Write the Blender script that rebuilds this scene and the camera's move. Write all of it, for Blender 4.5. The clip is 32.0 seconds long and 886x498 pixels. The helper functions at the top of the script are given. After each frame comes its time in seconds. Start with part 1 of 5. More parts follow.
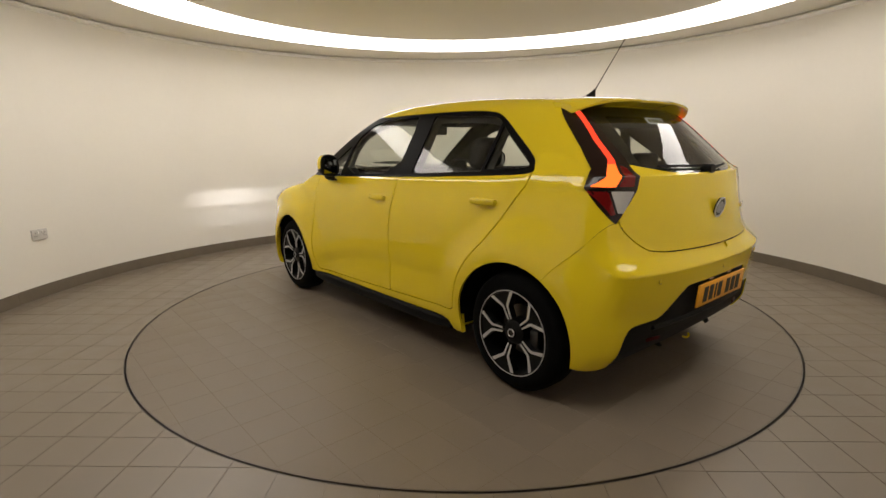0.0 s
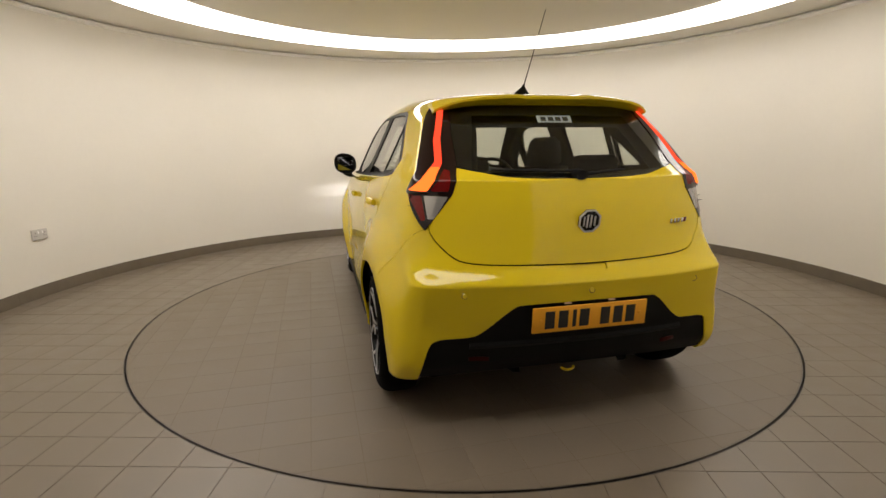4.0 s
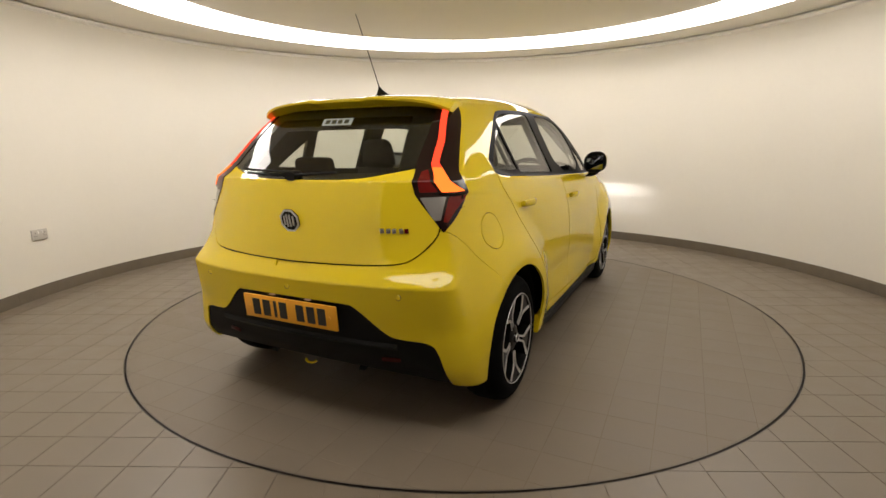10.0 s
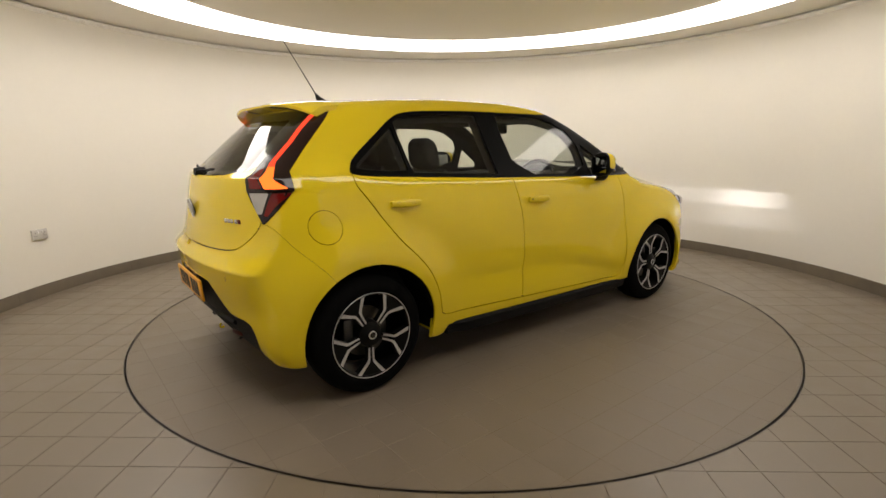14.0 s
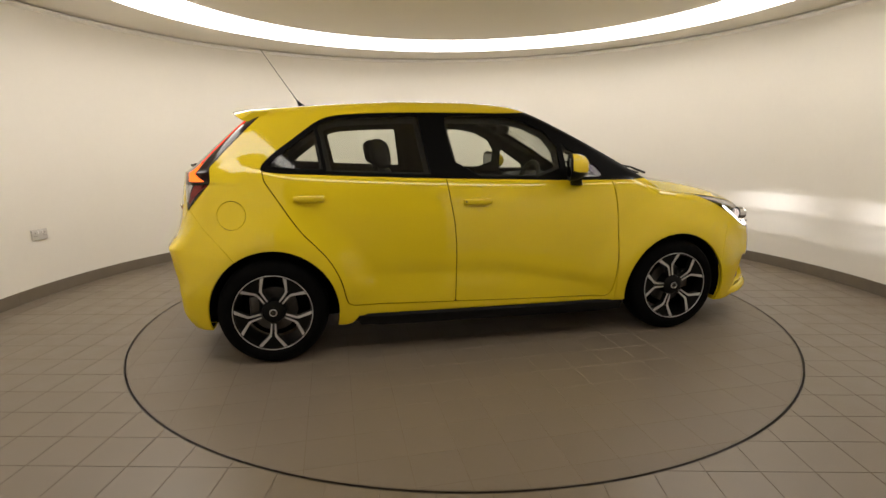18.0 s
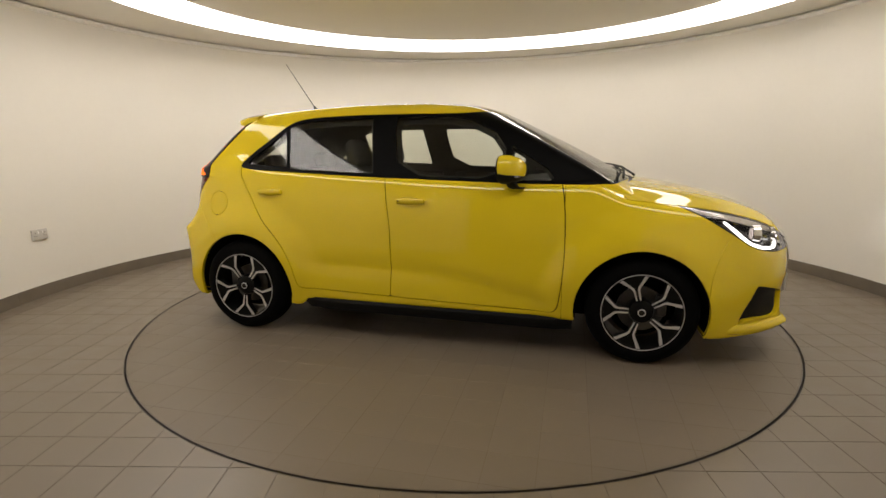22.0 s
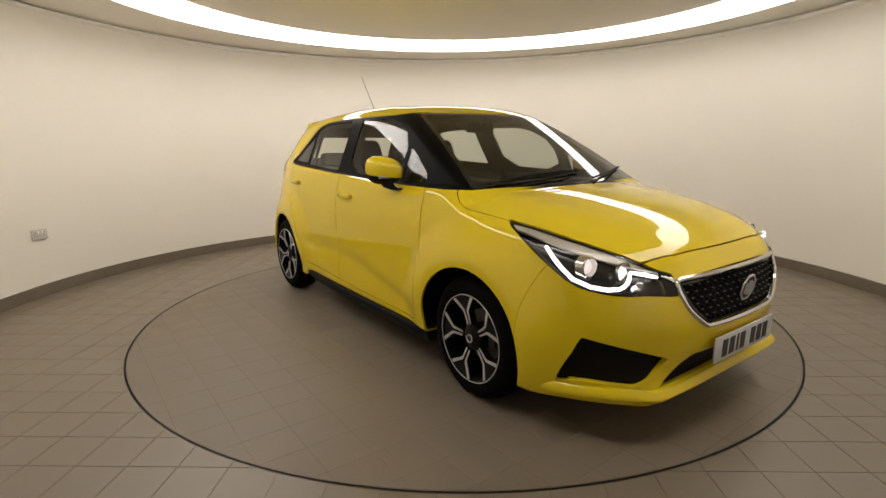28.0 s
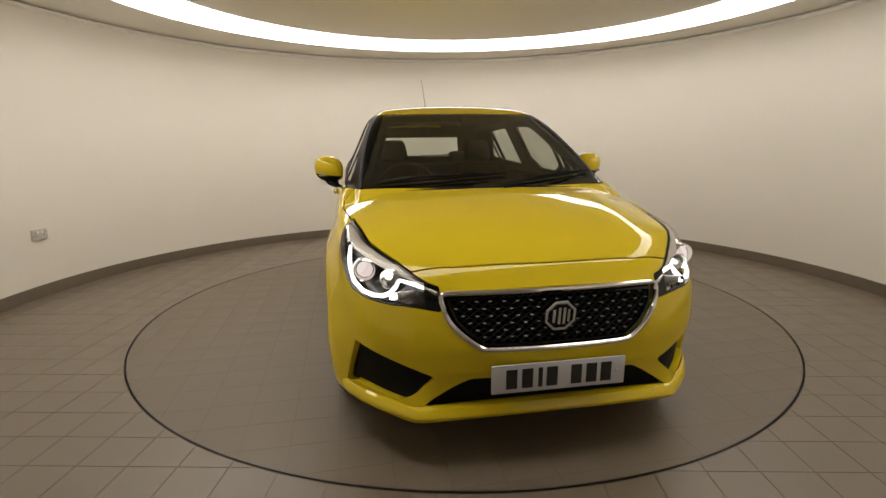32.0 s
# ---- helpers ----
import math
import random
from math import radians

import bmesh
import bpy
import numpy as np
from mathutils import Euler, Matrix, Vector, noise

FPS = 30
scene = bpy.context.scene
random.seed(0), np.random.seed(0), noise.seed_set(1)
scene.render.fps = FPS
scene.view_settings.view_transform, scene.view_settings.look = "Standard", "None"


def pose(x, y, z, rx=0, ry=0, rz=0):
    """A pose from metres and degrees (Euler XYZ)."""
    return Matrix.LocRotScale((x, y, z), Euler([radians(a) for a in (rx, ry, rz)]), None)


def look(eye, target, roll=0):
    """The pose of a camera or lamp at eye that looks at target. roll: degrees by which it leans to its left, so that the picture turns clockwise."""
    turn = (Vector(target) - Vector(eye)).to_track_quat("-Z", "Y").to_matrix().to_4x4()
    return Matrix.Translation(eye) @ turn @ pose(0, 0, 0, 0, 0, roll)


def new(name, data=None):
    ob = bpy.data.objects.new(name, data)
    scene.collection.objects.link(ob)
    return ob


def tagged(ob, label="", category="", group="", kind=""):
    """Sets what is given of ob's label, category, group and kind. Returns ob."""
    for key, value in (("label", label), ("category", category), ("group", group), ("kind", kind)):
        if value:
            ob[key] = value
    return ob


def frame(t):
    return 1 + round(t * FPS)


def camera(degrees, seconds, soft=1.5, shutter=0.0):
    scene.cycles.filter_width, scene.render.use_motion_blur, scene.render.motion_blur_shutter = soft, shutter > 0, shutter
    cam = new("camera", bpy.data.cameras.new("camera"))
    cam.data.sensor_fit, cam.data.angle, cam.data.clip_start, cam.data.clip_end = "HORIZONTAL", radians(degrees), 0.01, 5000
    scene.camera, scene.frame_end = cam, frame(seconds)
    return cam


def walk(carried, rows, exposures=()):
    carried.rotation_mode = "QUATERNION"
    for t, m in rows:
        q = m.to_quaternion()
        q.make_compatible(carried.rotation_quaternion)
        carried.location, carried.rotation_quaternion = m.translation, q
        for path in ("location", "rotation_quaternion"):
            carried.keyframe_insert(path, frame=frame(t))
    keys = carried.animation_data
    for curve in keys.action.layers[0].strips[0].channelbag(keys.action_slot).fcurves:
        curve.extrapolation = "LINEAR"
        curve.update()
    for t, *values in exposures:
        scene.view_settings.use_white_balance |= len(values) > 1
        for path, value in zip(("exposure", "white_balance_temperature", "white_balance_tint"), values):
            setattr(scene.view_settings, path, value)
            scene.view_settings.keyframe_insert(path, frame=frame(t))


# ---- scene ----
# A round white photo booth with a turntable, on which a yellow hatchback turns.
cam = camera(81.99, 32.0)
EYE = Vector((0.0, -3.866, 1.222))
AIM = EYE + Vector((-0.0286, 0.9795, -0.1996))
walk(cam, [(0.0, look(EYE, AIM, -0.576)), (32.0, look(EYE, AIM, -0.576))],
     [(0.0, -0.37), (2.5, -0.34), (6.0, -0.12), (11.0, -0.10), (13.0, -0.15), (17.0, -0.20), (21.0, -0.30), (25.0, -0.27), (29.0, -0.29), (32.0, -0.50)])


def turn_at(t):
    """Degrees by which the turntable stands turned at t seconds."""
    return 130.883 - 6.5583 * t + 0.00288 * (t - 16.0) ** 2


# ---- light: the ring in the ceiling lights the place, the world outside is dark ----
world = bpy.data.worlds.new("world")
scene.world = world
world.use_nodes = True
world.node_tree.nodes["Background"].inputs["Color"].default_value = (0.9, 0.85, 0.8, 1)
world.node_tree.nodes["Background"].inputs["Strength"].default_value = 0.02
RING_POWER = 8.0
RING_COLOUR = (1.0, 0.918, 0.838)


# ---- materials ----
def material(name, colour, rough=0.5, metal=0.0, vary=0.0, scale=6.0, bump=0.0, bump_scale=200.0, coat=0.0, spec=0.5,
             rough_vary=0.0, emit=None, emit_power=0.0, piece=0.0):
    m = bpy.data.materials.new(name)
    m.use_nodes = True
    nt = m.node_tree
    b = nt.nodes["Principled BSDF"]
    b.inputs["Base Color"].default_value = (*colour, 1)
    b.inputs["Roughness"].default_value = rough
    b.inputs["Metallic"].default_value = metal
    b.inputs["Specular IOR Level"].default_value = spec
    b.inputs["Coat Weight"].default_value = coat
    b.inputs["Coat Roughness"].default_value = 0.035
    if emit:
        b.inputs["Emission Color"].default_value = (*emit, 1)
        b.inputs["Emission Strength"].default_value = emit_power
    tc = nt.nodes.new("ShaderNodeTexCoord")
    if vary or rough_vary or piece:
        n1 = nt.nodes.new("ShaderNodeTexNoise")
        n1.inputs["Scale"].default_value = scale
        n1.inputs["Detail"].default_value = 6
        n2 = nt.nodes.new("ShaderNodeTexNoise")
        n2.inputs["Scale"].default_value = scale * 17
        n2.inputs["Detail"].default_value = 3
        nt.links.new(tc.outputs["Object"], n1.inputs["Vector"])
        nt.links.new(tc.outputs["Object"], n2.inputs["Vector"])
        mixn = nt.nodes.new("ShaderNodeMath")
        mixn.operation = "MULTIPLY_ADD"
        mixn.inputs[1].default_value = 0.35
        nt.links.new(n2.outputs["Fac"], mixn.inputs[0])
        nt.links.new(n1.outputs["Fac"], mixn.inputs[2])
        last = mixn.outputs[0]
        if piece:
            info = nt.nodes.new("ShaderNodeObjectInfo")
            pm = nt.nodes.new("ShaderNodeMath")
            pm.operation = "MULTIPLY_ADD"
            pm.inputs[1].default_value = piece
            nt.links.new(info.outputs["Random"], pm.inputs[0])
            nt.links.new(last, pm.inputs[2])
            last = pm.outputs[0]
        mp = nt.nodes.new("ShaderNodeMapRange")
        mp.inputs["From Min"].default_value = 0.35
        mp.inputs["From Max"].default_value = 1.0 + piece
        mp.inputs["To Min"].default_value = 1.0 - vary
        mp.inputs["To Max"].default_value = 1.0 + vary
        nt.links.new(last, mp.inputs["Value"])
        hs = nt.nodes.new("ShaderNodeHueSaturation")
        hs.inputs["Color"].default_value = (*colour, 1)
        nt.links.new(mp.outputs["Result"], hs.inputs["Value"])
        nt.links.new(hs.outputs["Color"], b.inputs["Base Color"])
        if rough_vary:
            rp = nt.nodes.new("ShaderNodeMapRange")
            rp.inputs["From Min"].default_value = 0.35
            rp.inputs["From Max"].default_value = 1.0
            rp.inputs["To Min"].default_value = max(0.0, rough - rough_vary)
            rp.inputs["To Max"].default_value = min(1.0, rough + rough_vary)
            nt.links.new(mixn.outputs[0], rp.inputs["Value"])
            nt.links.new(rp.outputs["Result"], b.inputs["Roughness"])
    if bump:
        nb = nt.nodes.new("ShaderNodeTexNoise")
        nb.inputs["Scale"].default_value = bump_scale
        nb.inputs["Detail"].default_value = 4
        bp = nt.nodes.new("ShaderNodeBump")
        bp.inputs["Strength"].default_value = bump
        bp.inputs["Distance"].default_value = 0.002
        nt.links.new(tc.outputs["Object"], nb.inputs["Vector"])
        nt.links.new(nb.outputs["Fac"], bp.inputs["Height"])
        nt.links.new(bp.outputs["Normal"], b.inputs["Normal"])
    return m


def clear_glass(name, tint, gloss=0.05):
    """Thin glass: it lets the view through with a tint and mirrors at a slant."""
    m = bpy.data.materials.new(name)
    m.use_nodes = True
    nt = m.node_tree
    nt.nodes.clear()
    out = nt.nodes.new("ShaderNodeOutputMaterial")
    tr = nt.nodes.new("ShaderNodeBsdfTransparent")
    tr.inputs["Color"].default_value = (*tint, 1)
    gl = nt.nodes.new("ShaderNodeBsdfGlossy")
    gl.inputs["Roughness"].default_value = 0.0
    lw = nt.nodes.new("ShaderNodeLayerWeight")
    lw.inputs["Blend"].default_value = 0.5
    pw = nt.nodes.new("ShaderNodeMath")
    pw.operation = "POWER"
    pw.inputs[1].default_value = 4.5
    nt.links.new(lw.outputs["Facing"], pw.inputs[0])
    fr = nt.nodes.new("ShaderNodeMath")
    fr.operation = "MULTIPLY_ADD"
    fr.inputs[1].default_value = 1.0 - gloss
    fr.inputs[2].default_value = gloss
    nt.links.new(pw.outputs[0], fr.inputs[0])
    mx = nt.nodes.new("ShaderNodeMixShader")
    nt.links.new(fr.outputs[0], mx.inputs[0])
    nt.links.new(tr.outputs[0], mx.inputs[1])
    nt.links.new(gl.outputs[0], mx.inputs[2])
    nt.links.new(mx.outputs[0], out.inputs["Surface"])
    return m


def glow(name, colour, power):
    m = bpy.data.materials.new(name)
    m.use_nodes = True
    nt = m.node_tree
    nt.nodes.clear()
    out = nt.nodes.new("ShaderNodeOutputMaterial")
    e = nt.nodes.new("ShaderNodeEmission")
    e.inputs["Color"].default_value = (*colour, 1)
    e.inputs["Strength"].default_value = power
    nt.links.new(e.outputs[0], out.inputs["Surface"])
    return m


M_WALL = material("wall_paint", (0.80, 0.773, 0.712), 0.75, vary=0.025, scale=1.3, bump=0.08, bump_scale=350)
M_CEIL = material("ceiling_paint", (0.84, 0.81, 0.74), 0.8, vary=0.02, scale=1.5)
M_SKIRT = material("skirting_tile", (0.150, 0.125, 0.092), 0.45, vary=0.12, scale=9, piece=0.1)
M_TILE = material("floor_tile", (0.160, 0.130, 0.096), 0.37, spec=0.7, vary=0.10, scale=7, bump=0.12, bump_scale=420, rough_vary=0.10, piece=0.06)
M_JOINT = material("tile_joint", (0.142, 0.115, 0.087), 0.9, vary=0.2, scale=12)
M_STEEL = material("brushed_steel", (0.20, 0.18, 0.16), 0.5, 1.0, vary=0.15, scale=14)
M_GAP = material("dark_gap", (0.012, 0.011, 0.010), 0.8)
M_TRIM = material("white_trim", (0.90, 0.89, 0.87), 0.30)
M_PLASTIC = material("white_plastic", (0.55, 0.53, 0.50), 0.35)
M_DIM = material("passage_paint", (0.74, 0.71, 0.65), 0.8, vary=0.03, scale=2)
M_DISCTILE = material("worn_floor_tile", (0.160, 0.130, 0.095), 0.46, vary=0.14, scale=2.2, bump=0.12, bump_scale=420, rough_vary=0.14, piece=0.03)
M_DISCJOINT = material("worn_joint", (0.160, 0.130, 0.095), 0.9, vary=0.2, scale=12)
M_RING = glow("ring_diffuser", RING_COLOUR, RING_POWER)


def balance_ring_power(m):
    """Power slope added to balance the room's light: more at back and one side."""
    nt = m.node_tree
    tc = nt.nodes.new("ShaderNodeTexCoord")
    dot = nt.nodes.new("ShaderNodeVectorMath")
    dot.operation = "DOT_PRODUCT"
    dot.inputs[1].default_value = (-0.60, 0.42, 0.0)
    nt.links.new(tc.outputs["Object"], dot.inputs[0])
    ad = nt.nodes.new("ShaderNodeMath")
    ad.operation = "ADD"
    ad.inputs[1].default_value = RING_POWER
    nt.links.new(dot.outputs["Value"], ad.inputs[0])
    em = next(n for n in nt.nodes if n.type == "EMISSION")
    nt.links.new(ad.outputs[0], em.inputs["Strength"])


balance_ring_power(M_RING)


# ---- mesh helpers ----
def finish(name, verts, faces, mat, parent=None, label="", smooth=35.0, loc=None):
    me = bpy.data.meshes.new(name)
    me.from_pydata([tuple(v) for v in verts], [], [tuple(f) for f in faces])
    me.update()
    if mat:
        me.materials.append(mat)
    if smooth:
        me.shade_smooth()
        me.set_sharp_from_angle(angle=radians(smooth))
    ob = new(name, me)
    if parent:
        ob.parent = parent
    if label:
        ob["label"] = label
    if loc:
        ob.location = loc
    return ob


def part(name, bm, mat, parent, label="", smooth=35.0):
    me = bpy.data.meshes.new(name)
    bm.normal_update()
    bm.to_mesh(me)
    bm.free()
    me.materials.append(mat)
    if smooth:
        me.shade_smooth()
        me.set_sharp_from_angle(angle=radians(smooth))
    ob = new(name, me)
    if parent:
        ob.parent = parent
    if label:
        ob["label"] = label
    return ob


def lathe(profile, n=96, a0=0.0, a1=360.0, close=False):
    """Turn a list of (radius, z) round the z axis. close joins the last profile point to the first."""
    full = abs(a1 - a0) >= 360.0
    cols = n if full else n + 1
    verts, faces = [], []
    for i in range(cols):
        a = radians(a0 + (a1 - a0) * i / n)
        for r, z in profile:
            verts.append((r * math.cos(a), r * math.sin(a), z))
    k = len(profile)
    for i in range(n):
        j = (i + 1) % cols
        for q in range(k if close else k - 1):
            q2 = (q + 1) % k
            faces.append((i * k + q, j * k + q, j * k + q2, i * k + q2))
    if close and not full:
        faces.append(tuple(range(k))[::-1])
        faces.append(tuple(range(n * k, n * k + k)))
    return verts, faces


def shifted(verts, dx, dy, dz=0.0):
    return [(v[0] + dx, v[1] + dy, v[2] + dz) for v in verts]


def box_bm(size, centre=(0, 0, 0), bevel=0.0, seg=2, rot=None):
    bm = bmesh.new()
    bmesh.ops.create_cube(bm, size=1.0)
    for v in bm.verts:
        v.co = Vector((v.co.x * size[0], v.co.y * size[1], v.co.z * size[2]))
    if bevel:
        bmesh.ops.bevel(bm, geom=list(bm.edges), offset=bevel, segments=seg, affect="EDGES", profile=0.5)
    m = Matrix.Translation(centre)
    if rot:
        m = m @ rot.to_4x4()
    bm.transform(m)
    return bm


def clip(V, F, val):
    """Keep the part of a mesh where val < 0. V: (n, 3) array, F: list of index tuples, val: one number a vertex."""
    inside = (val < 0).tolist()
    val = np.asarray(val).tolist()
    out, extra, made = [], [], {}
    n0 = len(V)
    for f in F:
        s = [inside[i] for i in f]
        if all(s):
            out.append(f)
            continue
        if not any(s):
            continue
        g = []
        for a, b in zip(f, f[1:] + f[:1]):
            if inside[a]:
                g.append(a)
            if inside[a] != inside[b]:
                key = (a, b) if a < b else (b, a)
                if key not in made:
                    u, w = key
                    t = val[u] / (val[u] - val[w])
                    made[key] = n0 + len(extra)
                    extra.append(V[u] + t * (V[w] - V[u]))
                g.append(made[key])
        if len(g) > 2:
            out.append(tuple(g))
    allv = np.vstack([V, np.array(extra)]) if extra else V
    used = sorted({i for f in out for i in f})
    remap = {o: k for k, o in enumerate(used)}
    return allv[used], [tuple(remap[i] for i in f) for f in out]


def rounded(poly, times=3):
    """Chaikin corner rounding of a closed polygon."""
    p = np.array(poly, float)
    for _ in range(times):
        q = np.roll(p, -1, axis=0)
        p = np.stack([0.75 * p + 0.25 * q, 0.25 * p + 0.75 * q], 1).reshape(-1, 2)
    return p


def sd_poly(P, poly):
    """Signed distance of points to a closed polygon, negative inside."""
    poly = np.asarray(poly, float)
    d2 = np.full(len(P), 1e9)
    sign = np.ones(len(P))
    q = np.roll(poly, -1, axis=0)
    for a, b in zip(poly, q):
        e = b - a
        w = P - a
        t = np.clip((w @ e) / max(e @ e, 1e-12), 0, 1)
        dd = w - t[:, None] * e
        d2 = np.minimum(d2, (dd ** 2).sum(1))
        c1, c2 = P[:, 1] >= a[1], P[:, 1] < b[1]
        c3 = e[0] * w[:, 1] > e[1] * w[:, 0]
        sign[(c1 & c2 & c3) | (~c1 & ~c2 & ~c3)] *= -1
    return sign * np.sqrt(d2)


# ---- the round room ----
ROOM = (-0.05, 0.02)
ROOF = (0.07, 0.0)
R_WALL, H_WALL = 3.456, 2.39
R_TABLE = 2.244
GAP = 17.0  # half of the doorway's angle, behind the camera

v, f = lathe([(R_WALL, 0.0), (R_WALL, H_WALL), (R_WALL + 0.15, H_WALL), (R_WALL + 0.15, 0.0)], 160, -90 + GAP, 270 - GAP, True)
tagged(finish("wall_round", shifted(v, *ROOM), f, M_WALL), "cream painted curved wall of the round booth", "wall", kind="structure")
# skirting, in short curved tiles
sk = new("baseboard")
tagged(sk, "grey-brown tiled skirting along the curved wall", "skirting", kind="structure")
steps = 50
v, f = lathe([(R_WALL - 0.010, 0.0), (R_WALL - 0.010, 0.097), (R_WALL - 0.007, 0.100), (R_WALL - 0.001, 0.100), (R_WALL - 0.001, 0.0)], 4,
             0.01, (360 - 2 * GAP) / steps - 0.01, True)
piece = finish("skirting_tile", v, f, M_SKIRT, sk, smooth=0)
for i in range(steps):
    o = piece if i == 0 else new("skirting_tile", piece.data)
    o.parent = sk
    o.rotation_euler = (0, 0, radians(-90 + GAP + i * (360 - 2 * GAP) / steps))
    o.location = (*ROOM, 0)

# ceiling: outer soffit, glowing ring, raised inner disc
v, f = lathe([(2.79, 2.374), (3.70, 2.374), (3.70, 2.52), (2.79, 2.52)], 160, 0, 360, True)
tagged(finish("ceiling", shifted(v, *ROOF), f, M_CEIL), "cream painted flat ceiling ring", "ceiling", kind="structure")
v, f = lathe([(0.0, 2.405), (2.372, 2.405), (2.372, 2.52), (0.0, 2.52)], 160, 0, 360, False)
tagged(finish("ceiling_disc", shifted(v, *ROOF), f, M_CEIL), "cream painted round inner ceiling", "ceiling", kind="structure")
ring = new("ring_light")
tagged(ring, "wide glowing white ring light set in the ceiling", "ceiling light")
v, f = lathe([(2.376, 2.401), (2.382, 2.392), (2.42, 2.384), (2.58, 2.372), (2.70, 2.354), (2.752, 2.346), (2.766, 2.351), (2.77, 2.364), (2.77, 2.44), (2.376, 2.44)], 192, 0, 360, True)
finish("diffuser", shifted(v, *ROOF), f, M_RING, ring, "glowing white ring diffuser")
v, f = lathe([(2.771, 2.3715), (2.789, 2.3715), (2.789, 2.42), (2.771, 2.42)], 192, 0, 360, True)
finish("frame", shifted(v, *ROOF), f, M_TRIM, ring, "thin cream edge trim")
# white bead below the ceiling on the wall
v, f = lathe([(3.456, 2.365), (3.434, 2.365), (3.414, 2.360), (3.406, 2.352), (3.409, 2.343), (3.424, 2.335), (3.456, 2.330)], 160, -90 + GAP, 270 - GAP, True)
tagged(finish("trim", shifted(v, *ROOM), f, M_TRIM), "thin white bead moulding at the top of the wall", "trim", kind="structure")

# socket on the wall
def wall_socket():
    a = math.atan2(0.238 - ROOM[1], -3.52 - ROOM[0])
    base = new("wall_socket")
    tagged(base, "white double electric socket on the cream wall", "socket")
    base.matrix_basis = Matrix.Translation((ROOM[0] + (R_WALL - 0.0005) * math.cos(a), ROOM[1] + (R_WALL - 0.0005) * math.sin(a), 0.525)) @ Matrix.Rotation(a + math.pi / 2, 4, "Z")
    part("plate", box_bm((0.147, 0.016, 0.086), (0, 0.008, 0), 0.004), M_PLASTIC, base)
    for s in (-1, 1):
        o = part("switch", box_bm((0.012, 0.006, 0.022), (s * 0.020, 0.018, 0.018), 0.002), M_TRIM, base)
        for dx, dz, w, h in ((0, 0.014, 0.004, 0.009), (-0.011, -0.010, 0.008, 0.004), (0.011, -0.010, 0.008, 0.004)):
            part("socket_hole", box_bm((w, 0.002, h), (s * 0.045 + dx, 0.0165, dz), 0.0), M_GAP, base, smooth=0)


wall_socket()

# passage added unseen behind the camera: plain walls close the place and even reflections
for nm, x0, x1, y0, y1 in (("wall_passage_west", -2.25, -2.10, -5.2, -2.70), ("wall_passage_east", 2.0, 2.15, -5.2, -2.70), ("wall_passage_end", -2.25, 2.15, -5.35, -5.2)):
    tagged(part(nm, box_bm((x1 - x0, y1 - y0, 2.45), ((x0 + x1) / 2, (y0 + y1) / 2, 1.225)), M_DIM, None, smooth=0), "unseen plain cream wall added behind the camera", "wall", kind="structure")
tagged(part("ceiling_passage", box_bm((4.4, 2.2, 0.12), (-0.05, -4.30, 2.59)), M_DIM, None, smooth=0), "unseen plain cream ceiling added behind the camera", "ceiling", kind="structure")


# ---- floor: a bed in joint colour, with tiles on it ----
TILE, JOINT = 0.2035, 0.0026
TX, TY = -0.690, -2.113


def floor_bed():
    verts, faces = lathe([(R_TABLE + 0.0125, -0.0022), (R_WALL + 0.1, -0.0022)], 128)
    verts = shifted(verts, 0, 0)
    k = len(verts)
    verts += [(-2.2, -2.8, -0.0026), (2.1, -2.8, -0.0026), (2.1, -5.3, -0.0026), (-2.2, -5.3, -0.0026)]
    faces.append((k + 3, k + 2, k + 1, k))
    ob = finish("floor", verts, faces, M_JOINT, smooth=0)
    return tagged(ob, "floor of square beige-grey ceramic tiles", "floor", kind="structure")


def tile_mesh(mat, b=0.0012, w=TILE - JOINT, h=0.004):
    bm = box_bm((w, w, h), (0, 0, -h / 2))
    top = [e for e in bm.edges if all(v.co.z > -1e-5 for v in e.verts)]
    bmesh.ops.bevel(bm, geom=top, offset=b, segments=1, affect="EDGES")
    me = bpy.data.meshes.new("tile")
    bm.to_mesh(me)
    bm.free()
    me.materials.append(mat)
    return me


def cut_tile(cx, cy, ring_field, h=0.004):
    """One tile cut along a curve: a slab with a top and a rim. ring_field(x, y) < 0 is kept."""
    n = 10
    w = TILE - JOINT
    g = np.linspace(-w / 2, w / 2, n + 1)
    V = np.array([(cx + a, cy + b, 0.0) for b in g for a in g])
    F = [(j * (n + 1) + i, j * (n + 1) + i + 1, (j + 1) * (n + 1) + i + 1, (j + 1) * (n + 1) + i) for j in range(n) for i in range(n)]
    V, F = clip(V, F, ring_field(V[:, 0], V[:, 1]))
    if not len(F):
        return None
    edges = {}
    for f in F:
        for a, b in zip(f, f[1:] + f[:1]):
            edges[(a, b)] = 1
    rim = [(a, b) for a, b in edges if (b, a) not in edges]
    low = {}
    verts = [tuple(v) for v in V]
    for a, b in rim:
        for i in (a, b):
            if i not in low:
                low[i] = len(verts)
                verts.append((V[i][0], V[i][1], -h))
    return verts, F + [(b, a, low[a], low[b]) for a, b in rim]


